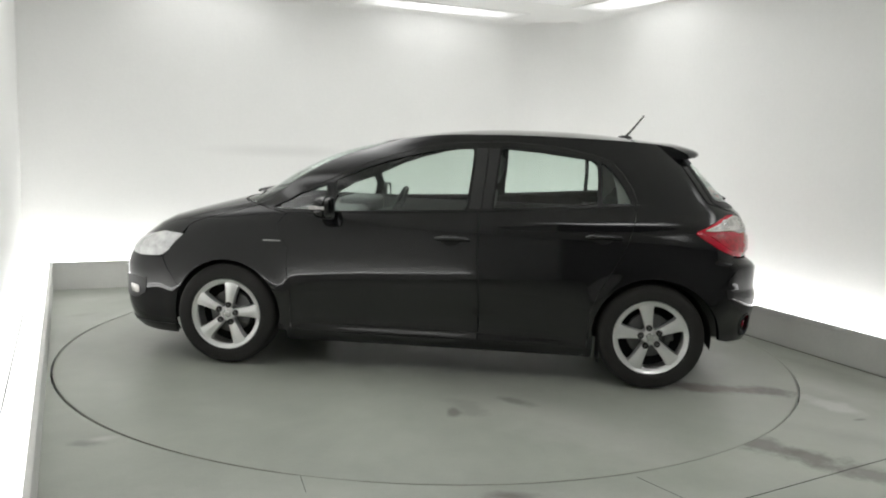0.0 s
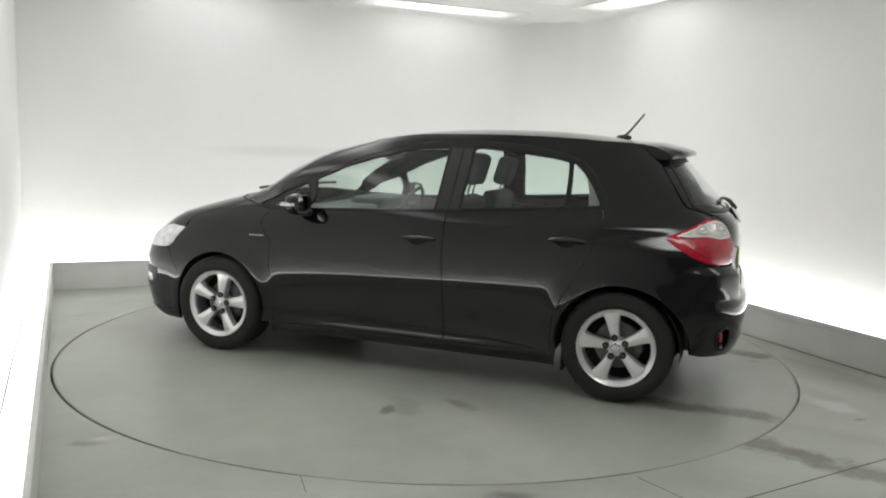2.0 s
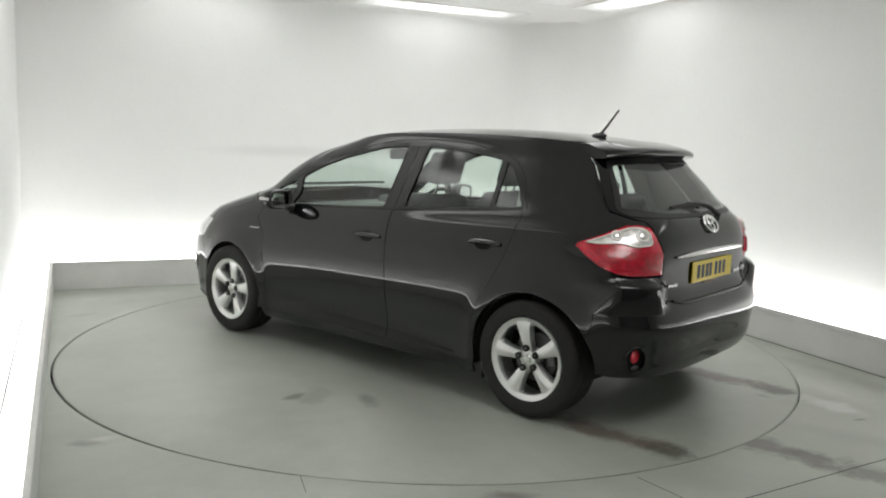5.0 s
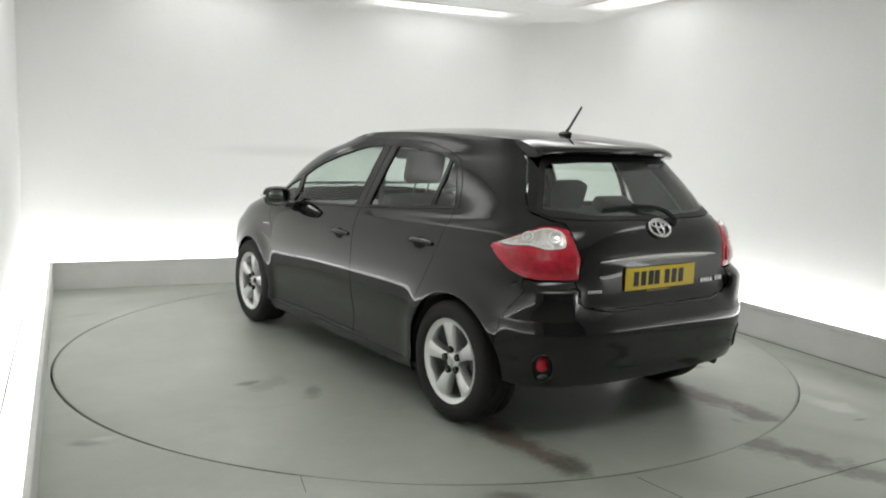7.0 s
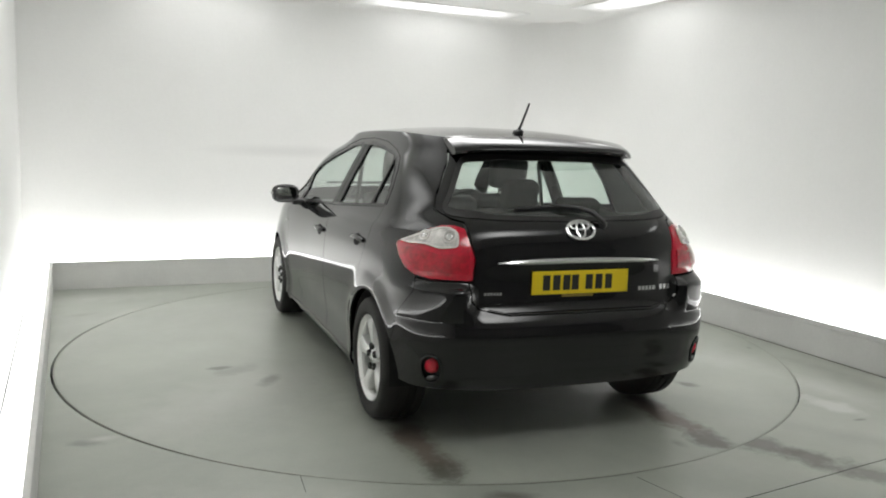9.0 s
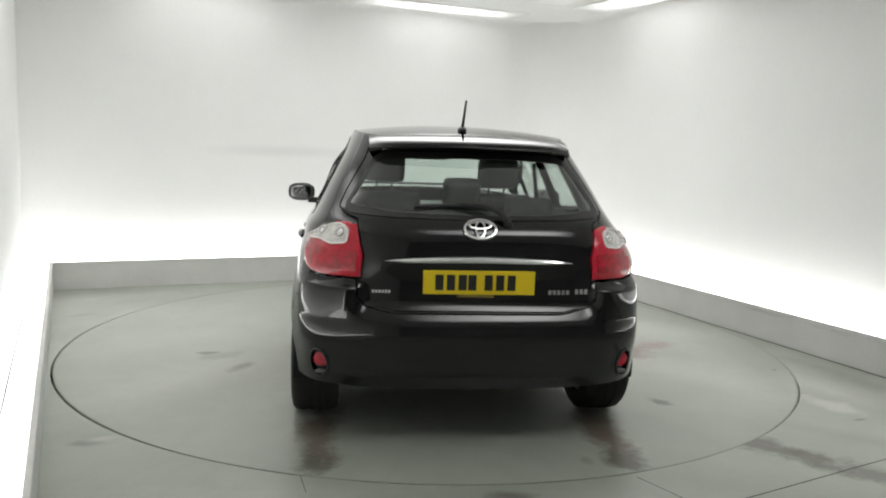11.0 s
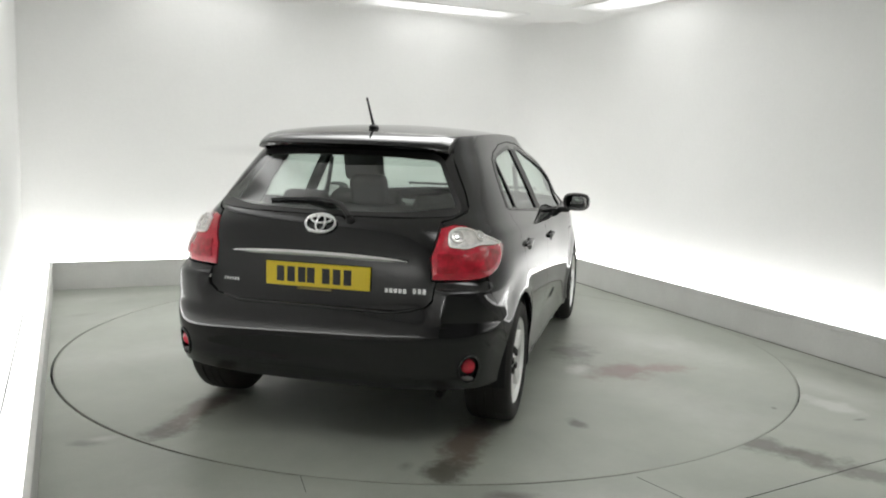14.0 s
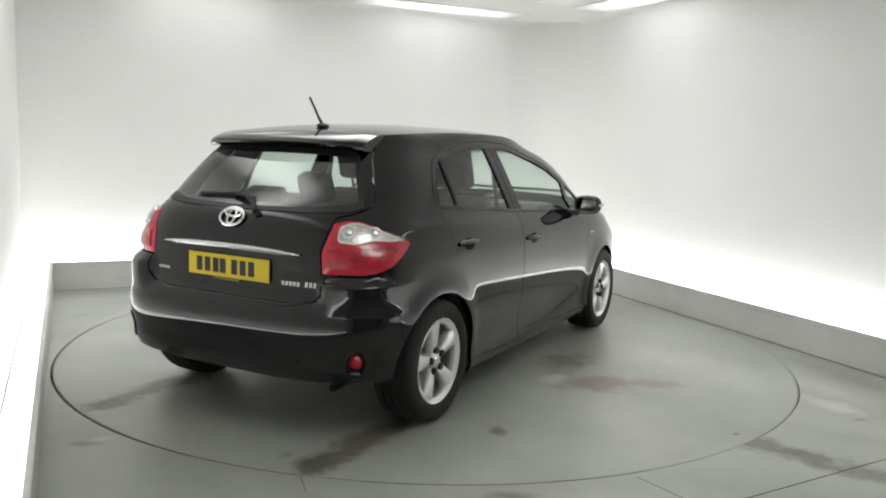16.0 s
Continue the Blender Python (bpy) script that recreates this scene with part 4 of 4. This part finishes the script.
def spoiler_part():
    bm = bmesh.new()
    cols = []
    n = 24
    for i in range(n + 1):
        y = -0.505 + 1.01 * i / n
        k = abs(y) / 0.505
        tip = -1.620 + 0.05 * k ** 2 + 0.06 * k ** 10
        x0 = -1.30
        zt = roof_z(x0, y) + 0.002
        dz = -0.010 * k ** 2 - 0.014 * k ** 8
        prof = [(x0, zt), (x0 * 0.55 + tip * 0.45, zt * 0.5 + 0.5 * (1.452 + dz) + 0.003), (x0 * 0.2 + tip * 0.8, 1.436 + dz), (tip + 0.018, 1.422 + dz), (tip + 0.004, 1.410 + dz), (tip, 1.400 + dz), (tip + 0.006, 1.390 + dz),
                (tip + 0.04, 1.378 + 0.6 * dz), (-1.50 + 0.06 * k * k, 1.364), (-1.45 + 0.06 * k * k, 1.375)]
        cols.append([bm.verts.new((x, y, z)) for x, z in prof])
    for a, b in zip(cols, cols[1:]):
        for j in range(len(a) - 1):
            bm.faces.new((a[j], a[j + 1], b[j + 1], b[j]))
    bm.faces.new(cols[0])
    bm.faces.new(cols[-1][::-1])
    bmesh.ops.recalc_face_normals(bm, faces=bm.faces)
    return bm


part("roof_spoiler", spoiler_part(), M_PAINT, gate, "glossy black roof spoiler lip")


# ---- wheels ----
def soft_box(lo, hi, r, m=None):
    return box(lo, hi, r, 4, m)


def wheel_parts(m, side):
    """A five-spoke alloy wheel; y points outwards before m."""
    w = part("wheel", lathe([(0.213, -0.19), (0.207, -0.10), (0.193, -0.05), (0.188, -0.020), (0.193, -0.010), (0.210, -0.004), (0.219, 0.004), (0.224, -0.003), (0.222, -0.02), (0.218, -0.19)], 72, True), M_ALLOY, car, "silver five-spoke alloy wheel with black tyre")
    tyre = [(0.220, -0.212), (0.255, -0.222), (0.292, -0.216), (0.309, -0.200), (0.314, -0.17)]
    for g in (-0.15, -0.107, -0.064):
        tyre += [(0.315, g - 0.006), (0.309, g - 0.004), (0.309, g + 0.004), (0.315, g + 0.006)]
    tyre += [(0.314, -0.03), (0.309, -0.008), (0.295, 0.008), (0.272, 0.014), (0.262, 0.0125), (0.247, 0.015), (0.231, 0.008), (0.222, 0.001)]
    part("tyre", lathe(tyre, 72), M_TYRE, w, "worn black road tyre")
    part("brake_disc", lathe([(0.02, -0.095), (0.132, -0.095), (0.136, -0.1), (0.136, -0.115), (0.02, -0.115)], 40), M_STEEL, w, "dull grey brake disc")
    cal = soft_box((-0.14, -0.12, -0.05), (-0.085, -0.06, 0.06), 0.012)
    part("brake_caliper", cal, M_STEEL, w, "grey brake caliper")
    part("wheel_back", lathe([(0.0, -0.15), (0.204, -0.15)], 32), M_UNDER, w, "dark inner face")
    part("hub", lathe([(0.0, -0.014), (0.026, -0.014), (0.032, -0.019), (0.046, -0.021), (0.052, -0.035), (0.05, -0.10)], 40), M_ALLOY, w, "silver hub")
    part("centre_cap", lathe([(0.0, -0.007), (0.020, -0.008), (0.025, -0.014)], 28), M_CHROME, w, "round centre cap")
    for k in range(5):
        a = 2 * math.pi * k / 5 + math.pi / 2
        bm = bmesh.new()
        rows = []
        for r, h, y in ((0.028, 0.024, -0.023), (0.058, 0.0245, -0.021), (0.090, 0.028, -0.014), (0.130, 0.0345, -0.008), (0.165, 0.041, -0.006), (0.184, 0.049, -0.006), (0.199, 0.066, -0.007)):
            rows.append([bm.verts.new((r, yy, q)) for q, yy in ((-h, y - 0.05), (-h, y - 0.014), (-h * 0.86, y - 0.004), (-h * 0.35, y + 0.001), (0, y + 0.003), (h * 0.35, y + 0.001), (h * 0.86, y - 0.004), (h, y - 0.014), (h, y - 0.05))])
        for p_, q_ in zip(rows, rows[1:]):
            for j in range(8):
                bm.faces.new((p_[j], p_[j + 1], q_[j + 1], q_[j]))
        bmesh.ops.recalc_face_normals(bm, faces=bm.faces)
        bmesh.ops.rotate(bm, cent=(0, 0, 0), matrix=Matrix.Rotation(-a, 3, "Y"), verts=bm.verts)
        part("spoke", bm, M_ALLOY, w)
        # near-black collar, the shade of the nut's hole put into its colour
        bm = lathe([(0.0085, -0.022), (0.0085, -0.0105), (0.0145, -0.0095), (0.0185, -0.013), (0.0185, -0.04)], 18)
        bmesh.ops.translate(bm, vec=(0.057 * math.cos(a), 0.004, 0.057 * math.sin(a)), verts=bm.verts)
        part("nut_shade", bm, M_GAP, w, "near-black ring for the shaded recess round a nut")
        bm = lathe([(0.0, -0.010), (0.006, -0.010), (0.0078, -0.013), (0.0078, -0.03)], 6)
        bmesh.ops.translate(bm, vec=(0.057 * math.cos(a), 0.004, 0.057 * math.sin(a)), verts=bm.verts)
        part("wheel_nut", bm, M_STEEL, w, "dull steel wheel nut")
    w.matrix_local = m
    return w


for x, y in ((1.30, 0.886), (-1.30, 0.858)):
    for side in (1, -1):
        wheel_parts(pose(x, y * side, 0.314, 0, -10 if x > 0 else 10, 0 if side > 0 else 180), side)


def arch_liner(x):
    """The dark wheel housing: a half drum open to the outside."""
    bm = bmesh.new()
    n = 24
    rows = []
    for r, y in ((0.345, 0.855), (0.355, 0.60), (0.05, 0.60)):
        rows.append([bm.verts.new((r * math.cos(radians(-9 + 198 * k / n)), y, r * math.sin(radians(-9 + 198 * k / n)))) for k in range(n + 1)])
    for a, b in zip(rows, rows[1:]):
        for k in range(n):
            bm.faces.new((a[k], a[k + 1], b[k + 1], b[k]))
    return bm


for x in (1.30, -1.30):
    for side in (1, -1):
        ob = part("wheel_arch_liner", arch_liner(x), M_UNDER, car, "dark wheel housing")
        ob.matrix_local = pose(x, 0, 0.314, 0, 0, 0 if side > 0 else 180)

# underbody, cabin tub and trunk walls
part("underbody", join(box((-1.62, -0.58, 0.235), (1.95, 0.58, 0.32), 0.02), box((-0.90, -0.80, 0.19), (0.88, 0.80, 0.27), 0.02)), M_UNDER, car, "dark underbody", smooth=False)
for sgn in (1, -1):
    part("cabin_lining", box((-0.95, sgn * 0.77 - 0.01, 0.26), (0.95, sgn * 0.77 + 0.01, 0.965)), M_CABIN, car, "dark door lining", smooth=False)
    part("trunk_lining", box((-1.80, sgn * 0.57 - 0.01, 0.28), (-0.93, sgn * 0.57 + 0.01, 1.0)), M_CABIN, car, "dark trunk lining", smooth=False)
part("bulkhead", box((0.93, -0.60, 0.28), (0.97, 0.60, 0.95)), M_CABIN, car, "dark bulkhead", smooth=False)
part("engine_block", box((0.97, -0.58, 0.28), (1.85, 0.58, 0.66), 0.03), M_UNDER, car, "dark engine bay", smooth=False)
part("tailgate_lining", box((-1.80, -0.57, 0.28), (-1.78, 0.57, 0.98)), M_CABIN, car, "dark tailgate lining", smooth=False)
part("parcel_shelf", box((-1.70, -0.62, 0.985), (-1.10, 0.62, 1.005), 0.006), M_CABIN, car, "dark parcel shelf", smooth=False)


# ---- cabin ----
def front_seat(y, lift=0.0):
    s = part("front_seat", join(soft_box((-0.26, -0.25, 0.42), (0.26, 0.25, 0.56), 0.05), soft_box((-0.26, 0.15, 0.46), (0.20, 0.26, 0.60), 0.04), soft_box((-0.26, -0.26, 0.46), (0.20, -0.15, 0.60), 0.04)), M_SEAT, car, "dark grey cloth front seat")
    back = pose(-0.27, 0, 0.52, 0, -16, 0)
    part("backrest", join(soft_box((-0.06, -0.24, 0.0), (0.06, 0.24, 0.585), 0.045, back), soft_box((-0.06, 0.14, 0.05), (0.10, 0.25, 0.50), 0.04, back), soft_box((-0.06, -0.25, 0.05), (0.10, -0.14, 0.50), 0.04, back)), M_SEAT, s)
    part("headrest", join(soft_box((-0.045, -0.13, 0.655 + lift), (0.055, 0.13, 0.855 + lift), 0.045, back)), M_SEAT, s)
    for q in (0.05, -0.05):
        part("headrest_post", tube([back @ Vector((0, q, 0.58)), back @ Vector((0, q, 0.70))], 0.007), M_CHROME, s)
    s.location = (0.18, y, 0)
    return s


front_seat(0.37, 0.012)
front_seat(-0.37, -0.018)
bench = part("rear_seat", join(soft_box((-1.0, -0.64, 0.40), (-0.48, 0.64, 0.56), 0.05)), M_SEAT, car, "dark grey cloth rear bench")
rb = pose(-0.98, 0, 0.50, 0, -20, 0)
part("backrest", soft_box((-0.06, -0.62, 0.0), (0.07, 0.62, 0.60), 0.05, rb), M_SEAT, bench)
for y, w, h in ((0.38, 0.13, 0.67), (0.0, 0.10, 0.775), (-0.38, 0.13, 0.67)):
    part("headrest", soft_box((-0.05, y - w, h - 0.16), (0.05, y + w, h), 0.04, rb), M_SEAT, bench)

part("dashboard", join(soft_box((0.62, -0.72, 0.72), (1.05, 0.72, 0.95), 0.06), soft_box((0.60, -0.62, 0.90), (0.85, -0.15, 1.0), 0.04), soft_box((0.35, -0.12, 0.42), (0.75, 0.12, 0.82), 0.05)), M_CABIN, car, "dark plastic dashboard")
ring = lathe([(0.185 + 0.015 * math.cos(2 * math.pi * k / 10), 0.015 * math.sin(2 * math.pi * k / 10)) for k in range(10)], 40, True)
bmesh.ops.transform(ring, matrix=pose(0.46, -0.37, 0.90, 0, 0, -90) @ pose(0, 0, 0, 24, 0, 0), verts=ring.verts)
sw = part("steering_wheel", ring, M_CABIN, car, "black steering wheel")
hubm = pose(0.46, -0.37, 0.90, 0, 0, -90) @ pose(0, 0, 0, 24, 0, 0)
part("steering_hub", join(soft_box((-0.18, -0.012, -0.02), (0.18, 0.012, 0.03), 0.01, hubm), soft_box((-0.06, -0.03, -0.07), (0.06, 0.03, 0.06), 0.02, hubm), tube([hubm @ Vector((0, 0, 0)), Vector((0.75, -0.37, 0.82))], 0.035)), M_CABIN, sw)
part("rear_view_mirror", join(soft_box((0.42, -0.125, 1.29), (0.455, 0.125, 1.36), 0.015), tube([(0.44, 0, 1.34), (0.47, 0, 1.41)], 0.012)), M_CABIN, car, "black interior mirror")
for sgn in (1, -1):
    part("sun_visor", soft_box((0.10, sgn * 0.36 - 0.2, 1.365), (0.30, sgn * 0.36 + 0.2, 1.385), 0.008), M_LINING, car)
    part("seat_belt", tube([(-0.24, sgn * 0.62, 1.30), (-0.24, sgn * 0.66, 1.0), (-0.2, sgn * 0.68, 0.5)], 0.014, 8), M_CABIN, car, "dark seat belt strap")


# ---- outside fittings ----
def door_mirror(side):
    bm = bmesh.new()
    bmesh.ops.create_uvsphere(bm, u_segments=28, v_segments=16, radius=1)
    for v in bm.verts:
        x, y, z = v.co
        px = abs(x) ** 0.75 * (1 if x > 0 else -1)
        v.co = (0.055 * px * (1.25 if x > 0 else 0.35), 0.098 * abs(y) ** 0.7 * (1 if y > 0 else -1), 0.066 * abs(z) ** 0.7 * (1 if z > 0 else -1))
    bmesh.ops.translate(bm, vec=(0.66, 0.948, 1.015), verts=bm.verts)
    glass = bmesh.new()
    bmesh.ops.create_uvsphere(glass, u_segments=24, v_segments=12, radius=1)
    for v in glass.verts:
        x, y, z = v.co
        v.co = (0.006 * x, 0.082 * abs(y) ** 0.65 * (1 if y > 0 else -1), 0.052 * abs(z) ** 0.65 * (1 if z > 0 else -1))
    bmesh.ops.transform(glass, matrix=pose(0.641, 0.950, 1.016, 0, 3, 9), verts=glass.verts)
    rim = lathe([(0.9, -0.010), (1.06, -0.016), (1.12, 0.0), (1.04, 0.010), (0.98, 0.002)], 36, True)
    for v in rim.verts:
        x, y, z = v.co
        k = 1 / max(1e-6, math.hypot(x, z))
        c, q = x * k, z * k
        v.co = (y - 0.004, 0.082 / k * abs(c) ** 0.65 * (1 if c > 0 else -1), 0.052 / k * abs(q) ** 0.65 * (1 if q > 0 else -1))
    bmesh.ops.translate(rim, vec=(0.640, 0.950, 1.016), verts=rim.verts)
    bmesh.ops.recalc_face_normals(rim, faces=rim.faces)
    stalk = box((0.63, 0.80, 0.935), (0.71, 0.90, 0.975), 0.014, 3)
    lens = box((0.64, 1.020, 1.005), (0.735, 1.046, 1.028), 0.008, 2)
    flip = Matrix.Diagonal((1, side, 1, 1))
    top = None
    for nm, b, mt, lb in (("door_mirror", bm, M_PAINT, "glossy black door mirror"), ("mirror_glass", glass, M_MIRROR, "silvered mirror glass"), ("mirror_rim", rim, M_TRIM, "black rim round the mirror glass"), ("mirror_foot", stalk, M_TRIM, "black mirror foot"), ("indicator", lens, M_CLEAR, "clear side indicator lens")):
        bmesh.ops.transform(b, matrix=flip, verts=b.verts)
        if side < 0:
            bmesh.ops.reverse_faces(b, faces=b.faces)
        o = part(nm, b, mt, top or car, lb)
        top = top or o


door_mirror(1)
door_mirror(-1)

# side badge bars behind the front wheels
for side in (1, -1):
    flip = Matrix.Diagonal((1, side, 1, 1))
    bms = []
    for k in range(7):
        bms.append(box((-0.055 + 0.016 * k, -0.005, 0), (-0.055 + 0.016 * k + 0.011, 0.005, 0.003), 0.001, 1, spot(*at_x(1.01, 0.790), 0.001)))
    b = join(*bms)
    bmesh.ops.transform(b, matrix=flip, verts=b.verts)
    part("side_badge", b, M_WHITEPRINT, car, "small silver lettering bars", smooth=False)

# chrome strip over the plate
bm = bmesh.new()
rows = []
for k in range(41):
    y = -0.43 + 0.86 * k / 40
    m = spot(*at_tail(y, 0.893 - 0.010 * (y / 0.43) ** 2))
    h = 0.013 * (1 - (abs(y) / 0.45) ** 4) + 0.002
    rows.append([bm.verts.new(m @ Vector((0, a * h, o))) for a, o in ((1, 0.0), (0.8, 0.012), (0, 0.017), (-0.8, 0.012), (-1, 0.0))])
for a, b in zip(rows, rows[1:]):
    for j in range(4):
        bm.faces.new((a[j], a[j + 1], b[j + 1], b[j]))
bmesh.ops.recalc_face_normals(bm, faces=bm.faces)
part("chrome_strip", bm, M_CHROME, gate, "chrome strip across the tailgate")

# oval emblem as plain rings
em = spot(*at_tail(0, 1.028), 0.004)


def oval(a, b, r, shift=(0, 0)):
    pts = [(shift[0] + a * math.cos(2 * math.pi * k / 40), shift[1] + b * math.sin(2 * math.pi * k / 40), 0.004) for k in range(41)]
    bm = tube(pts, r, 8)
    bmesh.ops.transform(bm, matrix=em, verts=bm.verts)
    return bm


emb = part("emblem", oval(0.073, 0.048, 0.0075), M_CHROME, gate, "chrome oval emblem")
part("emblem_ring", oval(0.022, 0.040, 0.006), M_CHROME, emb)
part("emblem_ring", oval(0.050, 0.018, 0.006, (0, 0.020)), M_CHROME, emb)

# number plate with plain bars
pm = pose(-1.9075, 0, 0.789, 90, 0, -90)
plate = part("number_plate", box((-0.26, -0.0555, 0), (0.26, 0.0555, 0.006), 0.002, 1, pm), M_YELLOW, gate, "yellow number plate with dark bars", smooth=False)
for k in range(7):
    x = -0.185 + 0.0535 * k + (0.022 if k > 3 else 0) - (0.0 if k < 3 else 0.008)
    part("plate_bar", box((x - 0.019, -0.036, 0.006), (x + 0.019, 0.036, 0.0068), 0, 1, pm), M_INK, plate, smooth=False)
part("plate_caption", box((-0.10, -0.069, 0), (0.07, -0.0575, 0.004), 0, 1, pm), M_DULLYELLOW, plate, "thin dull strip under the plate", smooth=False)

# tailgate lettering as bars
for ys, z, h in (([0.480 - 0.014 * k for k in range(6)], 0.742, 0.007), ([-0.335 - 0.021 * k for k in range(5)], 0.745, 0.010), ([-0.462 - 0.022 * k for k in range(3)], 0.748, 0.012)):
    wdt = abs(ys[1] - ys[0]) * 0.36
    bar = join(*[box((-wdt, -h, 0), (wdt, h, 0.003), 0, 1, spot(*at_tail(y, z), 0.002)) for y in ys])
    part("badge", bar, M_WHITEPRINT, gate, "silver lettering bars", smooth=False)

# rear wiper
m1 = spot(*at_tail(-0.135, 1.052))
arm = [m1 @ Vector((0, 0, 0.022))] + [spot(*at_tail(y, z)) @ Vector((0, 0, o)) for y, z, o in ((-0.085, 1.085, 0.036), (-0.02, 1.107, 0.034), (0.10, 1.122, 0.026))]
wp = part("wiper", tube(arm, 0.011, 8, [1.3, 1.2, 0.9, 0.6]), M_TRIM, gate, "black rear wiper")
part("wiper_blade", tube([spot(*at_tail(-0.06 + 0.036 * k, 1.112 + 0.010 * math.sin(k / 3.2))) @ Vector((0, 0, 0.014)) for k in range(11)], 0.008, 8), M_TRIM, wp)
cap = bmesh.new()
bmesh.ops.create_uvsphere(cap, u_segments=16, v_segments=8, radius=0.022)
bmesh.ops.transform(cap, matrix=m1, verts=cap.verts)
part("wiper_cap", cap, M_TRIM, wp)

# rear fog pockets: a glossy rolled surround, a dark pocket and a round red reflector that faces backwards
def flat_ball(m, a, b, c):
    bm = bmesh.new()
    bmesh.ops.create_uvsphere(bm, u_segments=28, v_segments=14, radius=1)
    bmesh.ops.scale(bm, vec=(a, b, c), verts=bm.verts)
    bmesh.ops.transform(bm, matrix=m, verts=bm.verts)
    return bm


for side in (1, -1):
    seat_m = spot(fog_s * side, fog_z, -0.019)
    out = (seat_m.to_3x3() @ Vector((0, 0, 1)) * 0.2 + Vector((-1, 0, 0)) * 0.8).normalized()
    right = Vector((0, 0, 1)).cross(out).normalized()
    m = Matrix.Translation(seat_m.translation) @ Matrix((right, out.cross(right), out)).transposed().to_4x4()
    wide_hole = [(fog_s + (a - fog_s) * 1.25, fog_z + (b - fog_z) * 1.2) for a, b in fog_hole]
    fog = panel("fog_lamp_pocket", wide_hole, M_TRIM, rear_bump, side=side, out=-0.024, depth=0.004, grid=0.03, label="black plastic pocket let into the bumper")
    loop = [spot(a, b, 0.0015).translation for a, b in fog_hole + fog_hole[:1]]
    part("pocket_surround", tube([(p.x, p.y * side, p.z) for p in loop], 0.0065, 10), M_PAINT, fog, "glossy black rolled surround of the pocket")
    part("reflector", flat_ball(m @ pose(0, 0.012, 0.004), 0.036, 0.036, 0.009), M_RED, fog, "round red reflector")
    part("fog_trim", flat_ball(m @ pose(0, -0.046, 0.006), 0.030, 0.012, 0.010), M_STEEL, fog, "dull metal trim under the reflector")

edge = [spot(*at_tail(0.47 * k / 20, 0.650 + 0.018 * max(0, abs(k) / 20 - 0.82) / 0.18)) @ Vector((0, 0, 0.001)) for k in range(-20, 21)]
part("bumper_edge", tube(edge, 0.0075, 10), M_PAINT, rear_bump, "rolled glossy upper edge of the bumper")
part("rear_valance", box((-1.84, -0.56, 0.285), (-1.66, 0.56, 0.36), 0.03, 3), M_TRIM, car, "black lower valance")
part("exhaust", tube([(-1.5, -0.585, 0.27), (-1.75, -0.585, 0.272), (-1.845, -0.585, 0.262)], 0.021, 14), M_UNDER, car, "dark sooty exhaust tailpipe")

# aerial
base = bmesh.new()
bmesh.ops.create_uvsphere(base, u_segments=18, v_segments=10, radius=1)
bmesh.ops.scale(base, vec=(0.050, 0.024, 0.018), verts=base.verts)
bmesh.ops.translate(base, vec=(-1.165, 0, roof_z(-1.165, 0) + 0.006), verts=base.verts)
ant = part("aerial", base, M_TRIM, car, "black roof aerial")
part("aerial_mast", tube([(-1.165, 0, roof_z(-1.165, 0) + 0.01), (-1.20, 0, 1.53), (-1.285, 0, 1.640)], 0.0065, 8, [1.5, 1.1, 0.8]), M_TRIM, ant)

for side in (1, -1):
    pocket = [at_x(1.86, 0.50), at_x(1.985, 0.505), at_nose(0.60, 0.49), at_nose(0.60, 0.36), at_x(1.97, 0.35), at_x(1.88, 0.40)]
    fp = panel("fog_pocket", rounded(pocket, 0.02), M_TRIM, car, side=side, out=0.003, depth=0.01, grid=0.04, label="black fog lamp pocket")
    lens = [at_x(1.93, 0.445), at_nose(0.68, 0.45), at_nose(0.68, 0.39), at_x(1.93, 0.39)]
    panel("fog_lens", rounded(lens, 0.03), M_CLEAR, fp, side=side, out=0.006, dome=0.012, grid=0.02, label="clear fog lamp lens")
    lip = [at_x(1.64, 0.225), at_x(1.80, 0.215), at_nose(0.45, 0.215), at_nose(0.02, 0.215), at_nose(0.02, 0.165), at_nose(0.45, 0.16), at_x(1.80, 0.155), at_x(1.64, 0.165)]
    panel("bumper_lip", lip, M_TRIM, car, side=side, out=0.006, depth=0.01, label="black plastic bumper lip")

# front wiper blades lying at the foot of the windscreen
for y0, y1 in ((-0.55, 0.0), (0.0, 0.5)):
    part("front_wiper", tube([spot(*at_nose(y, 1.052)) @ Vector((0, 0, 0.018)) for y in np.linspace(y0, y1, 8)], 0.010, 8), M_TRIM, car, "black windscreen wiper")
for side in (1, -1):
    part("mud_flap", box((-1.005, side * 0.76 - 0.07, 0.14), (-0.990, side * 0.76 + 0.07, 0.30), 0.004), M_UNDER, car, "black mud flap")

# ---- movement ----
THETA = [(0.0, 172.75), (0.5, 169.55), (1.0, 166.25), (1.5, 162.90), (2.0, 159.55), (2.5, 156.15), (3.0, 152.62), (3.5, 149.05), (4.0, 145.50),
         (5.25, 136.75), (6.5, 128.02), (7.0, 124.52), (7.5, 121.05), (8.0, 117.52), (8.5, 113.97), (9.0, 110.37), (10.25, 101.50), (11.5, 92.60),
         (12.0, 89.05), (12.5, 85.53), (13.0, 82.00), (13.5, 78.46), (14.0, 74.92), (14.5, 71.42), (15.0, 67.92), (15.5, 64.40), (16.0, 60.85)]


def motions():
    walk(disc, [(t, pose(0, 0, 0, 0, 0, a)) for t, a in THETA])
    walk(car, [(t, pose(0, 0, 0, 0, 0, a) @ pose(-0.128, -0.001, 0.004)) for t, a in THETA])


motions()
